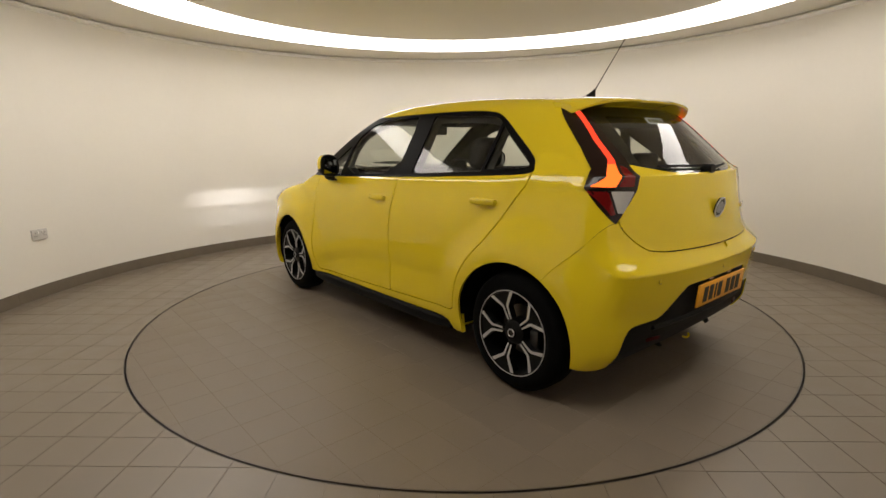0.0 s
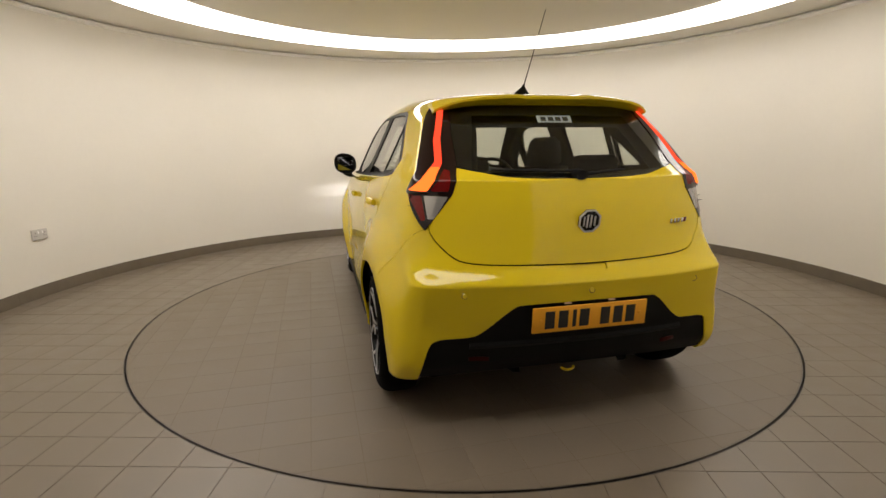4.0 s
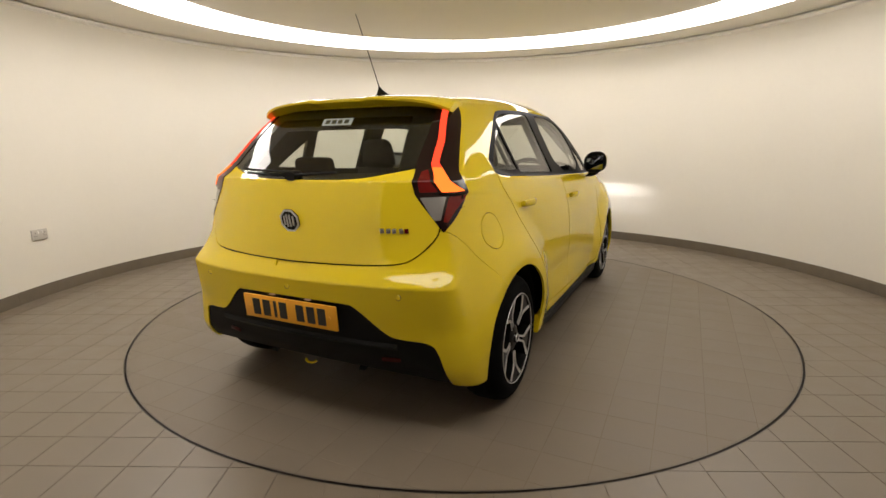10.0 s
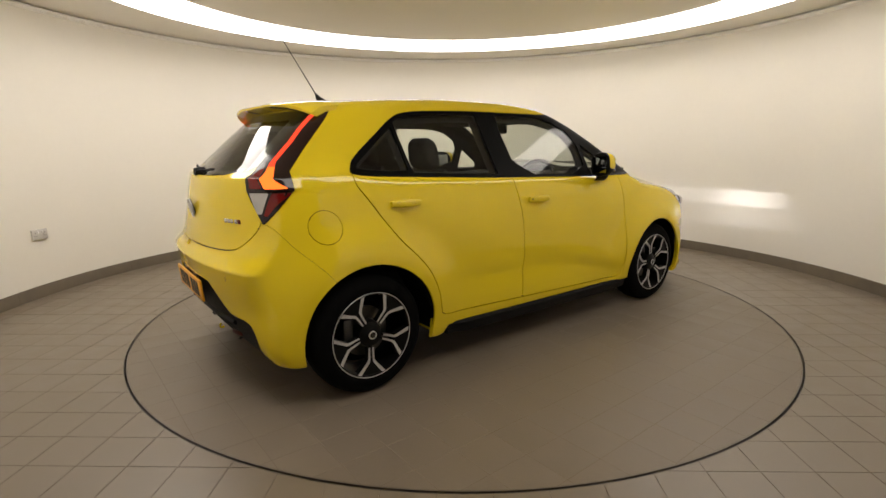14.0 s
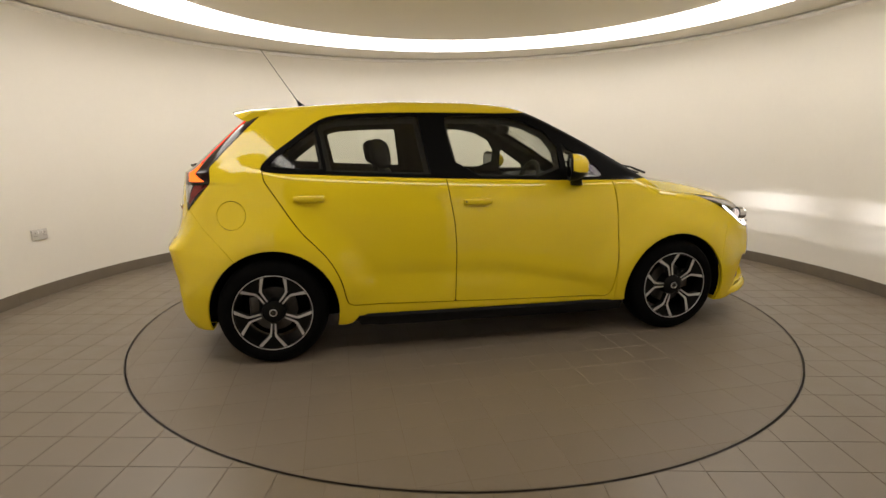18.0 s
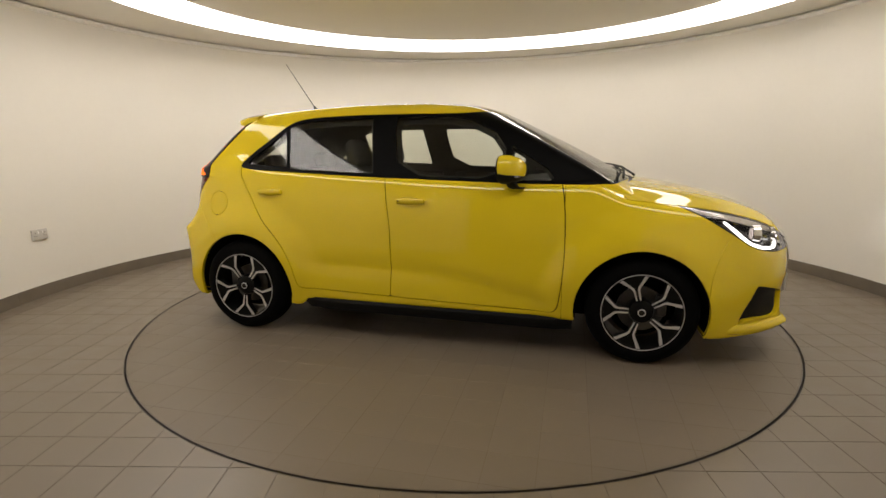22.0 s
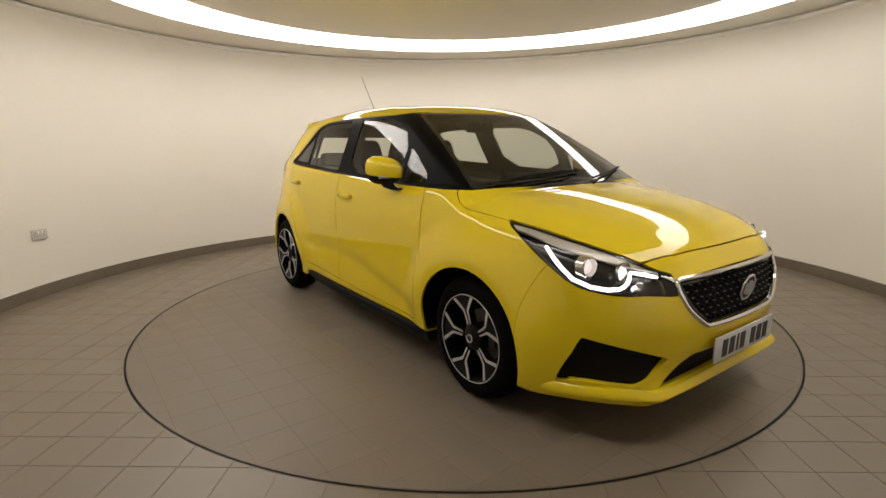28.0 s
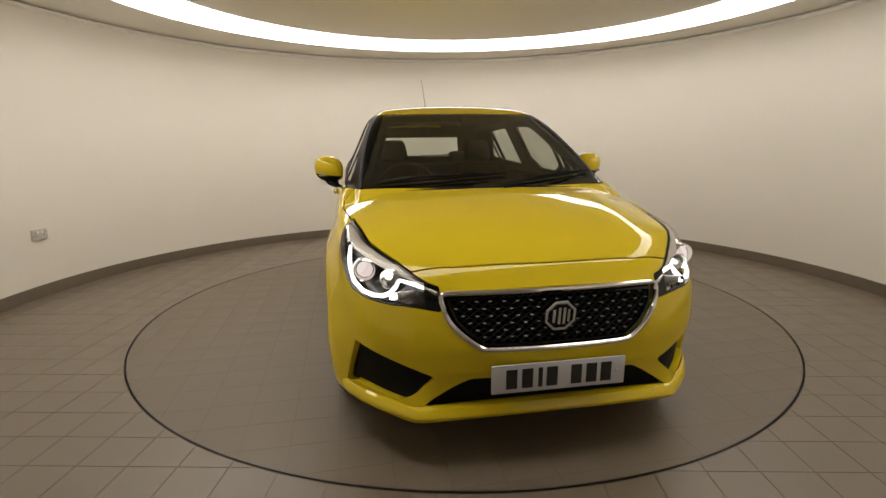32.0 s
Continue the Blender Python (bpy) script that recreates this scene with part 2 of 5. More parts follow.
def tiles(parent, inside, field, limit, near, mat=M_TILE, bevel=0.0012):
    """Square tiles over the plane where field < 0; the nearest ones by near() are objects, the rest joined."""
    me = tile_mesh(mat, bevel)
    full, cut = [], []
    for i in range(-20, 24):
        for j in range(-12, 32):
            cx, cy = inside[0] + (i + 0.5) * TILE, inside[1] + (j + 0.5) * TILE
            w = (TILE - JOINT) / 2
            c = np.array([field(np.array([cx + a]), np.array([cy + b]))[0] for a in (-w, 0, w) for b in (-w, 0, w)])
            if (c < 0).all():
                full.append((near(cx, cy), cx, cy))
            elif (c < 0.03).any():
                cut.append((near(cx, cy), cx, cy))
    full.sort()
    n_full = min(len(full), limit)
    for _, cx, cy in full[:n_full]:
        o = new("tile", me)
        o.parent = parent
        o.location = (cx, cy, 0)
        o.rotation_euler = (0, 0, radians(90 * (int(cx * 97 + cy * 57) % 4)))
    verts, faces = [], []
    base = [tuple(v.co) for v in me.vertices]
    polys = [tuple(p.vertices) for p in me.polygons]
    for _, cx, cy in full[n_full:]:
        k = len(verts)
        verts += [(x + cx, y + cy, z) for x, y, z in base]
        faces += [tuple(i + k for i in p) for p in polys]
    for _, cx, cy in cut:
        got = cut_tile(cx, cy, field)
        if got:
            k = len(verts)
            verts += got[0]
            faces += [tuple(i + k for i in p) for p in got[1]]
    tagged(finish("cut_tiles", verts, faces, mat, parent, smooth=0), kind="stuff")


floor = floor_bed()


def outer_field(x, y):
    r = np.hypot(x, y)
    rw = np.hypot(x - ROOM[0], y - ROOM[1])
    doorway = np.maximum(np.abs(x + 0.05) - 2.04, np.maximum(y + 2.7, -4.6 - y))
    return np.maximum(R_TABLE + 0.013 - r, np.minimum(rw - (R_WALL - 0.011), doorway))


# the turntable: a tiled disc with a steel rim, in a dark gap
table = new("turntable")
tagged(table, "round tiled turntable with a thin steel rim, slowly turning", "turntable")
v, f = lathe([(0.0, -0.0005), (R_TABLE - 0.006, -0.0005), (R_TABLE - 0.006, -0.05), (0.0, -0.05)], 128)
finish("bed", v, f, M_DISCJOINT, table)
v, f = lathe([(R_TABLE - 0.006, -0.05), (R_TABLE - 0.006, 0.0005), (R_TABLE - 0.001, 0.0005), (R_TABLE, -0.05)], 192, 0, 360, True)
finish("rim", v, f, M_STEEL, table, "thin brushed steel rim")
v, f = lathe([(R_TABLE + 0.0125, -0.05), (R_TABLE + 0.0125, 0.0004), (R_TABLE + 0.0095, 0.0004), (R_TABLE + 0.009, -0.05)], 192, 0, 360, True)
tagged(finish("floor_edge", v, f, M_STEEL), "thin steel edge strip round the turntable pit", "trim", kind="structure")
v, f = lathe([(0.0, -0.06), (R_TABLE + 0.05, -0.06)], 128)
tagged(finish("pit", v, f, M_GAP), "dark pit under the turntable", "pit", kind="structure")
# ---- the hatchback ----
# Its own axes: x forward from the rear axle, y to its left, z up from the turntable.
AXLE = (-1.2689, -0.0602)   # the rear axle's middle, from the turntable's axis
WB = 2.52                   # wheelbase
R_ARCH = 0.356
ARCH_R, ARCH_F = (0.012, 0.308), (WB - 0.012, 0.302)


def curve(x, xs, ys):
    """A smooth curve through a few points (monotone cubic)."""
    xs, ys = np.array(xs, float), np.array(ys, float)
    h = np.diff(xs)
    d = np.diff(ys) / h
    m = np.zeros_like(ys)
    for i in range(1, len(xs) - 1):
        if d[i - 1] * d[i] > 0:
            w1, w2 = 2 * h[i] + h[i - 1], h[i] + 2 * h[i - 1]
            m[i] = (w1 + w2) / (w1 / d[i - 1] + w2 / d[i])
    m[0], m[-1] = d[0], d[-1]
    x = np.clip(x, xs[0], xs[-1])
    k = np.clip(np.searchsorted(xs, x) - 1, 0, len(h) - 1)
    t = (x - xs[k]) / h[k]
    return ((1 + 2 * t) * (1 - t) ** 2 * ys[k] + t * (1 - t) ** 2 * h[k] * m[k]
            + t * t * (3 - 2 * t) * ys[k + 1] + t * t * (t - 1) * h[k] * m[k + 1])


def smax(a, b, k):
    h = np.maximum(k - np.abs(a - b), 0) / k
    return np.maximum(a, b) + h * h * k * 0.25


def smin(a, b, k):
    return -smax(-a, -b, k)


def bell(x, c, w):
    return np.exp(-((x - c) / w) ** 2)


def belt(x):
    return curve(x, (-0.3, 0.0, 0.4, 1.0, 1.6, 2.2, 2.5), (1.10, 1.085, 1.062, 1.034, 1.012, 1.0, 1.0))


def side_width(x, z):
    """Half width of the lower body."""
    w = curve(x, (-0.7, -0.45, -0.2, 0.05, 0.5, 1.1, 1.8, 2.3, 2.55, 2.85, 3.1, 3.4), (0.735, 0.757, 0.798, 0.818, 0.838, 0.846, 0.848, 0.838, 0.824, 0.804, 0.768, 0.70))
    w = w + curve(z - curve(z, (0.7, 1.0), (0.0, 1.0)) * (belt(x) - 1.042), (0.10, 0.20, 0.30, 0.40, 0.52, 0.66, 0.80, 0.91, 0.97, 1.00, 1.02, 1.035, 1.047, 1.10), (-0.05, -0.022, -0.006, 0.0, -0.004, -0.006, -0.013, -0.030, -0.046, -0.055, -0.063, -0.074, -0.10, -0.24))
    # the rear quarter runs up into the cabin without a shoulder
    zc = z - curve(z, (0.7, 1.0), (0.0, 1.0)) * (belt(x) - 1.042)
    bare = curve(zc, (0.60, 0.70, 0.80, 0.91, 0.97, 1.00, 1.02, 1.035, 1.047, 1.10), (-0.012, -0.012, -0.013, -0.030, -0.046, -0.055, -0.063, -0.074, -0.10, -0.24))
    soft = curve(zc, (0.60, 0.70, 0.80, 0.91, 0.97, 1.04, 1.10, 1.2), (-0.012, -0.012, -0.013, -0.031, -0.048, -0.072, -0.112, -0.20))
    w = w + (soft - bare) * curve(x, (-0.02, 0.20), (1.0, 0.0)) * (z > 0.75)
    # wheel arch swellings
    for (cx, cz), s in ((ARCH_R, 0.052), (ARCH_F, 0.054)):
        r = np.hypot(x - cx, z - cz)
        q = np.clip((r - 0.375) / 0.235, 0, 1)
        low_mid = curve(x, (0.15, 0.36, 2.16, 2.37), (0.0, 1.0, 1.0, 0.0)) * curve(z, (0.28, 0.34, 0.50, 0.56), (1.0, 0.8, 0.1, 0.0))
        w = w + s * (1 - q * q * (3 - 2 * q)) * (1 - 0.6 * low_mid)
    w = w - 0.072 * curve(x, (-0.55, -0.1, 0.1), (1.0, 0.25, 0.0)) * curve(z, (0.45, 0.55, 0.75, 1.0, 1.15, 1.3), (0.0, 0.0, 0.22, 0.85, 1.0, 1.0))
    # hollow in the doors, deeper towards the sill, with a crease below it
    along = curve(x, (0.30, 0.75, 1.85, 2.10), (0.0, 1.0, 1.0, 0.0))
    crease = curve(x, (0.4, 1.0, 1.3, 1.6, 2.0), (0.48, 0.475, 0.46, 0.41, 0.32))
    d = z - crease
    w = w - curve(x, (0.4, 1.1, 1.9), (0.010, 0.013, 0.019)) * along * np.where(d > 0, bell(d, 0, 0.055), bell(d, 0, 0.12))
    return w


def hood(x, y):
    z = curve(x, (2.2, 2.42, 2.6, 2.8, 2.97, 3.12, 3.22, 3.262, 3.272, 3.30, 3.345, 3.40, 3.45), (1.036, 1.013, 0.988, 0.952, 0.912, 0.862, 0.812, 0.784, 0.773, 0.735, 0.673, 0.58, 0.48))
    a = np.abs(y)
    ridge = curve(x, (2.3, 2.7, 3.1, 3.4), (0.58, 0.52, 0.42, 0.36))
    z = z - curve(x, (2.2, 2.7), (0.85, 1.0)) * (0.09 * a ** 2 + 0.12 * a ** 4)
    return z + 0.006 * bell(a, ridge, 0.10) - 0.005 * bell(a, ridge + 0.15, 0.10)


def nose(y, z):
    """The front: bowed above, flat with a corner at each side along the chin."""
    a = np.abs(y)
    x = curve(z, (0.27, 0.33, 0.42, 0.50, 0.60, 0.70, 0.76, 0.9), (3.360, 3.370, 3.382, 3.392, 3.382, 3.352, 3.315, 3.20)) - 0.20 * a ** 2 - 0.53 * a ** 4
    chin = 3.312 + curve(z, (0.10, 0.17, 0.22), (-0.06, -0.015, 0.0)) - 0.55 * (np.sqrt((a - 0.53) ** 2 + 0.03 ** 2) + a - 0.53)
    k = curve(z, (0.26, 0.40), (0.0, 1.0))
    return chin + k * (x - chin)


def tail(y, z):
    x = curve(z, (0.15, 0.24, 0.32, 0.42, 0.52, 0.62, 0.655, 0.668, 0.682, 0.738, 0.80, 0.90, 1.00, 1.040, 1.070, 1.080, 1.088, 1.105, 1.20, 1.30, 1.40, 1.50),
              (-0.40, -0.475, -0.540, -0.592, -0.618, -0.636, -0.642, -0.645, -0.638, -0.606, -0.596, -0.580, -0.562, -0.5535, -0.5472, -0.545, -0.529, -0.503, -0.395, -0.282, -0.158, -0.03))
    a = np.abs(y)
    k = curve(z, (0.2, 0.28, 0.40, 0.50, 0.60, 0.66, 0.72, 0.82, 0.96, 1.10), (0.10, 0.15, 0.42, 0.55, 0.56, 0.57, 0.70, 0.95, 1.0, 1.0))
    return x + k * (0.26 * a ** 2 + 0.22 * a ** 4)


def roof(x, y):
    z = curve(x, (-0.5, -0.2, 0.1, 0.45, 0.8, 1.15, 1.45, 1.7, 2.0), (1.405, 1.442, 1.472, 1.495, 1.507, 1.504, 1.484, 1.446, 1.36))
    return z - 0.085 * y ** 2 - 0.10 * y ** 4


def screen(x, y, z):
    """Windscreen: a leaning, bowed sheet."""
    s = x + 0.30 * y ** 2 - 1.605
    return (z - (1.453 - 0.462 * s - 0.055 * s * s)) / 1.14


def cabin_side(x, z):
    pinch = curve(x, (-0.5, -0.2, 0.3, 1.0, 1.7, 2.0, 2.2, 2.4), (-0.08, -0.038, -0.004, 0.0, -0.006, -0.026, -0.055, -0.09))
    return 0.748 + pinch - 0.485 * (z - 1.05) + 0.055 * (z - 1.05) ** 2


def body_field(x, y, z):
    deck = hood(np.maximum(x, 2.2), y) + curve(x, (1.95, 2.15, 2.40), (0.10, 0.07, 0.0)) + np.maximum(belt(x) - 1.0, 0)
    low = smax(np.abs(y) - side_width(x, z), z - deck, curve(x, (2.0, 2.45, 2.85, 3.1), (0.03, 0.03, 0.05, 0.115)))
    low = smax(low, x - nose(y, z), curve(np.abs(y), (0.35, 0.58), (0.05, 0.09)))
    low = smax(low, tail(y, z) - x, 0.07)
    low = smax(low, curve(x, (-0.6, -0.3, 0.4, 2.1, 2.8, 3.4), (0.24, 0.215, 0.245, 0.235, 0.18, 0.175)) - z, 0.02)
    top = smax(np.abs(y) - cabin_side(x, z), z - roof(x, y), 0.10)
    top = smax(top, screen(x, y, z), 0.035)
    top = smax(top, (tail(y, z) - x) / 1.35, 0.05)
    top = smax(top, curve(x, (-0.05, 0.0, 0.25, 0.30), (1.02, 1.02, 0.92, 0.92)) - z, 0.02)
    k = curve(x, (-0.30, 0.06), (0.05, 0.012)) - 0.038 * curve(x - tail(y, z), (0.05, 0.22), (1.0, 0.0)) * curve(x, (-0.30, 0.06), (1.0, 0.0))
    return smin(low, top, np.maximum(np.maximum(k, 0.012) * curve(z, (0.93, 0.96, 1.05, 1.08), (0.0, 0.1, 0.9, 1.0)) * curve(x - tail(y, z), (0.05, 0.18), (0.0, 1.0)), 0.0015))


def skin(h=0.0135):
    """The car's outer skin, its left half, as a fine mesh of quads on the body's surface."""
    x0, y0, z0 = -0.75, -h * 1.5, 0.13
    nx, ny, nz = int(4.30 / h), int(0.95 / h), int(1.42 / h)
    X, Y, Z = np.meshgrid(x0 + h * np.arange(nx), y0 + h * np.arange(ny), z0 + h * np.arange(nz), indexing="ij")
    val = body_field(X.ravel(), Y.ravel(), Z.ravel()).reshape(X.shape)
    sg = val < 0
    # one vertex in each cell that the surface crosses
    c = sum(sg[i:nx - 1 + i, j:ny - 1 + j, k:nz - 1 + k].astype(np.int8) for i in (0, 1) for j in (0, 1) for k in (0, 1))
    act = (c > 0) & (c < 8)
    idx = -np.ones(act.shape, int)
    idx[act] = np.arange(act.sum())
    I, J, K = np.nonzero(act)
    V = np.stack([x0 + h * (I + 0.5), y0 + h * (J + 0.5), z0 + h * (K + 0.5)], 1)
    faces = []
    for axis in range(3):
        a = np.moveaxis(sg, axis, 0)[:-1]
        b = np.moveaxis(sg, axis, 0)[1:]
        cross = a != b
        mi = np.moveaxis(idx, axis, 0)
        p, q, r = np.nonzero(cross[:, 1:-1, 1:-1])
        q, r = q + 1, r + 1
        quad = np.stack([mi[p, q - 1, r - 1], mi[p, q, r - 1], mi[p, q, r], mi[p, q - 1, r]], 1)
        flip = a[p, q, r]
        if axis == 1:
            flip = ~flip
        quad[~flip] = quad[~flip][:, ::-1]
        faces.append(quad)
    faces = np.vstack(faces)
    faces = faces[(faces >= 0).all(1)]
    e = 1e-4

    def settle(V, times):
        for _ in range(times):
            f0 = body_field(V[:, 0], V[:, 1], V[:, 2])
            g = np.stack([body_field(V[:, 0] + e * (i == 0), V[:, 1] + e * (i == 1), V[:, 2] + e * (i == 2)) - f0 for i in range(3)], 1) / e
            step = -(f0 / np.maximum((g ** 2).sum(1), 0.05))[:, None] * g
            V = V + np.clip(step, -h, h)
        return V

    V = settle(V, 4)
    pair = np.vstack([faces[:, [0, 1]], faces[:, [1, 2]], faces[:, [2, 3]], faces[:, [3, 0]]])
    for _ in range(5):
        acc, cnt = np.zeros_like(V), np.zeros(len(V))
        for a, b in ((0, 1), (1, 0)):
            np.add.at(acc, pair[:, a], V[pair[:, b]])
            np.add.at(cnt, pair[:, a], 1)
        V = settle(V * 0.4 + 0.6 * acc / np.maximum(cnt, 1)[:, None], 2)
    F = [tuple(int(i) for i in f) for f in faces]
    V, F = clip(V, F, -V[:, 1])

    def fine(c):
        x, y, z = c
        lamps = (x < 0.02 and 0.40 < y and z > 0.86) or (2.62 < x and 0.42 < y and 0.60 < z < 0.93)
        mouth = x > 3.0 and z < 0.73 and y < 0.85
        return lamps or mouth or (x < -0.45 and 0.38 < z < 0.80)

    # quarter the faces round lamps and openings; their neighbours take the new points on shared edges
    hit = [fine(V[list(f)].mean(0)) for f in F]
    mids, fresh, quads = {}, [], []
    n0 = len(V)

    def mid(a, b):
        key = (a, b) if a < b else (b, a)
        if key not in mids:
            mids[key] = n0 + len(fresh)
            fresh.append((V[a] + V[b]) / 2)
        return mids[key]

    for f, m in zip(F, hit):
        if m and len(f) == 4:
            ms = [mid(a, b) for a, b in zip(f, f[1:] + f[:1])]
            c = n0 + len(fresh)
            fresh.append(V[list(f)].mean(0))
            quads += [(f[i], ms[i], c, ms[i - 1]) for i in range(4)]
    for f, m in zip(F, hit):
        if not (m and len(f) == 4):
            g = []
            for a, b in zip(f, f[1:] + f[:1]):
                g.append(a)
                key = (a, b) if a < b else (b, a)
                if key in mids:
                    g.append(mids[key])
            quads.append(tuple(g))
    W = np.array(fresh)
    on_mid = W[:, 1] < 1e-6
    W = settle(W, 3)
    W[on_mid, 1] = 0.0
    return np.vstack([V, W]), quads


SKIN_V, SKIN_F = skin()


def local(V):
    return [(x + AXLE[0], y + AXLE[1], z) for x, y, z in V]


def mirrored(V, F, both):
    """Left half to both halves (welded on the middle line) or to the right half alone."""
    W = V * np.array([1, -1, 1])
    G = [tuple(f[::-1]) for f in F]
    if not both:
        return W, G
    mid = np.abs(V[:, 1]) < 1e-6
    new_id = np.cumsum(~mid) - 1 + len(V)
    remap = np.where(mid, np.arange(len(V)), new_id)
    return np.vstack([V, W[~mid]]), list(F) + [tuple(int(remap[i]) for i in f) for f in G]


def normals(V, F):
    """One normal a vertex, from the faces round it."""
    n = np.zeros_like(V)
    T = np.array([f[:3] for f in F])
    m = np.cross(V[T[:, 1]] - V[T[:, 0]], V[T[:, 2]] - V[T[:, 0]])
    size = np.array([len(f) for f in F])
    np.add.at(n, np.array([i for f in F for i in f]), np.repeat(m, size, axis=0))
    return n / np.maximum(np.linalg.norm(n, axis=1), 1e-12)[:, None]


def rimmed(V, F, depth):
    """Give a panel a turned-in edge of that depth."""
    n = normals(V, F)
    edges = set()
    for f in F:
        for a, b in zip(f, f[1:] + f[:1]):
            edges.add((a, b))
    rim = [(a, b) for a, b in edges if (b, a) not in edges and not (abs(V[a][1]) < 1e-6 and abs(V[b][1]) < 1e-6)]
    low, extra = {}, []
    for a, b in rim:
        for i in (a, b):
            if i not in low:
                low[i] = len(V) + len(extra)
                extra.append(V[i] - n[i] * depth)
    rim.sort()
    if not extra:
        return V, F
    return np.vstack([V, np.array(extra)]), F + [(b, a, low[a], low[b]) for a, b in rim]


def pushed(V, F, d):
    """Move a sheet along its normals."""
    return V + normals(V, F) * d


car = new("hatchback_car")
tagged(car, "bright yellow five-door hatchback with lit lamps on the turntable", "car")
M_PAINT = material("yellow_paint", (0.670, 0.508, 0.013), 0.45, 0.0, vary=0.015, scale=3, coat=1.0, spec=0.0)
M_BLACK = material("black_plastic", (0.004, 0.004, 0.004), 0.6, spec=0.18, bump=0.15, bump_scale=600)
M_GLOSSBLACK = material("gloss_black", (0.005, 0.005, 0.005), 0.15, spec=0.4)
M_PILLAR = material("satin_black", (0.004, 0.004, 0.004), 0.38, spec=0.03)
M_LINER = material("dark_liner", (0.003, 0.003, 0.003), 0.9, spec=0.1)
G = 0.0028  # half the gap between panels


def side(V):
    return V[:, [0, 2]]


def rear(V):
    return V[:, [1, 2]]


def f_arch(V):
    a = np.hypot(V[:, 0] - ARCH_R[0], V[:, 2] - ARCH_R[1])
    b = np.hypot(V[:, 0] - ARCH_F[0], V[:, 2] - ARCH_F[1])
    return np.minimum(a, b) - R_ARCH


def f_screen(V):
    x, y, z = V.T
    s = x + 0.30 * y ** 2 - 1.605
    return np.maximum.reduce([np.abs(y) - (0.505 + (1.405 - z) * 0.43), 0.062 - s, 1.007 - z, 1.3 - x])


DLO = rounded([(-0.03, 1.082), (-0.02, 1.125), (0.03, 1.178), (0.158, 1.272), (0.30, 1.378), (0.40, 1.402), (0.55, 1.411), (0.82, 1.418), (1.17, 1.416),
               (1.50, 1.413), (1.72, 1.44), (2.42, 1.08), (2.42, 1.0), (2.23, 1.0), (2.04, 1.001), (1.825, 1.003), (1.48, 1.015), (1.01, 1.031), (0.75, 1.042), (0.33, 1.063)], 2)


def f_dlo(V):
    return np.maximum.reduce([sd_poly(side(V), DLO), 0.42 - V[:, 1], 0.0006 - f_screen(V)])


def divider(z):
    return 0.305 + (1.2 - z) * 0.18


def f_quarter(V):
    d = f_dlo(V)
    return np.maximum.reduce([d + 0.030, V[:, 0] - divider(V[:, 2]) + 0.012])


def f_rear_pane(V):
    x, z = V[:, 0], V[:, 2]
    return np.maximum.reduce([f_dlo(V) + 0.020, divider(z) + 0.010 - x, x - (0.925 - 0.15 * (z - 1.06))])


FRONT_PANE = rounded([(1.09, 1.03), (1.02, 1.40), (1.10, 1.404), (1.47, 1.398), (1.735, 1.265), (1.745, 1.02)], 1)


QUARTER_LIGHT = [(1.788, 1.02), (1.770, 1.23), (1.795, 1.205), (1.985, 1.085), (2.015, 1.045), (2.015, 1.02)]


def f_quarter_light(V):
    return np.maximum.reduce([f_dlo(V) + 0.014, sd_poly(side(V), QUARTER_LIGHT)])


def f_front_pane(V):
    return np.maximum.reduce([f_dlo(V) + 0.018, sd_poly(side(V), FRONT_PANE)])


def lamp_inner(z):
    return np.interp(z, (0.87, 0.88, 1.024, 1.147, 1.27, 1.40, 1.45), (0.66, 0.655, 0.546, 0.505, 0.494, 0.468, 0.46))


def lamp_front(z):
    return np.interp(z, (0.87, 0.879, 1.030, 1.112, 1.207, 1.421, 1.45), (-0.436, -0.431, -0.296, -0.300, -0.215, -0.005, 0.03))


def f_lamp(V):
    x, y, z = V.T
    return np.maximum.reduce([lamp_inner(z) - y, x - lamp_front(z), 0.874 - z, z - 1.437, x - 0.1])


def f_rear_glass(V):
    x, y, z = V.T
    low = curve(y, (0.0, 0.15, 0.31, 0.415, 0.52, 0.6), (1.084, 1.085, 1.092, 1.110, 1.132, 1.16))
    return np.maximum.reduce([y - lamp_inner(z) + 0.0004, low - z, z - 1.405, x - 0.15])


HATCH = rounded([(-0.3, 0.738), (0.0, 0.738), (0.30, 0.742), (0.49, 0.749), (0.565, 0.770), (0.662, 0.884), (0.60, 1.0), (0.55, 1.2), (-0.3, 1.2)], 2)


def f_hatch(V):
    return np.maximum.reduce([sd_poly(rear(V), HATCH), V[:, 0] + 0.2])


def f_rear_bumper(V):
    x, y, z = V.T
    return np.maximum(x + 0.10, z - curve(x, (-0.7, -0.44, -0.33, -0.22, -0.10), (0.90, 0.885, 0.770, 0.655, 0.50)))


VALANCE = [(-0.4, 0.588), (0.29, 0.586), (0.335, 0.572), (0.462, 0.452), (0.52, 0.442), (0.645, 0.436), (0.672, 0.39), (0.705, 0.25), (0.71, 0.0), (-0.4, 0.0)]


def f_valance(V):
    return np.maximum(sd_poly(rear(V), rounded(VALANCE, 2)), V[:, 0] + 0.32)


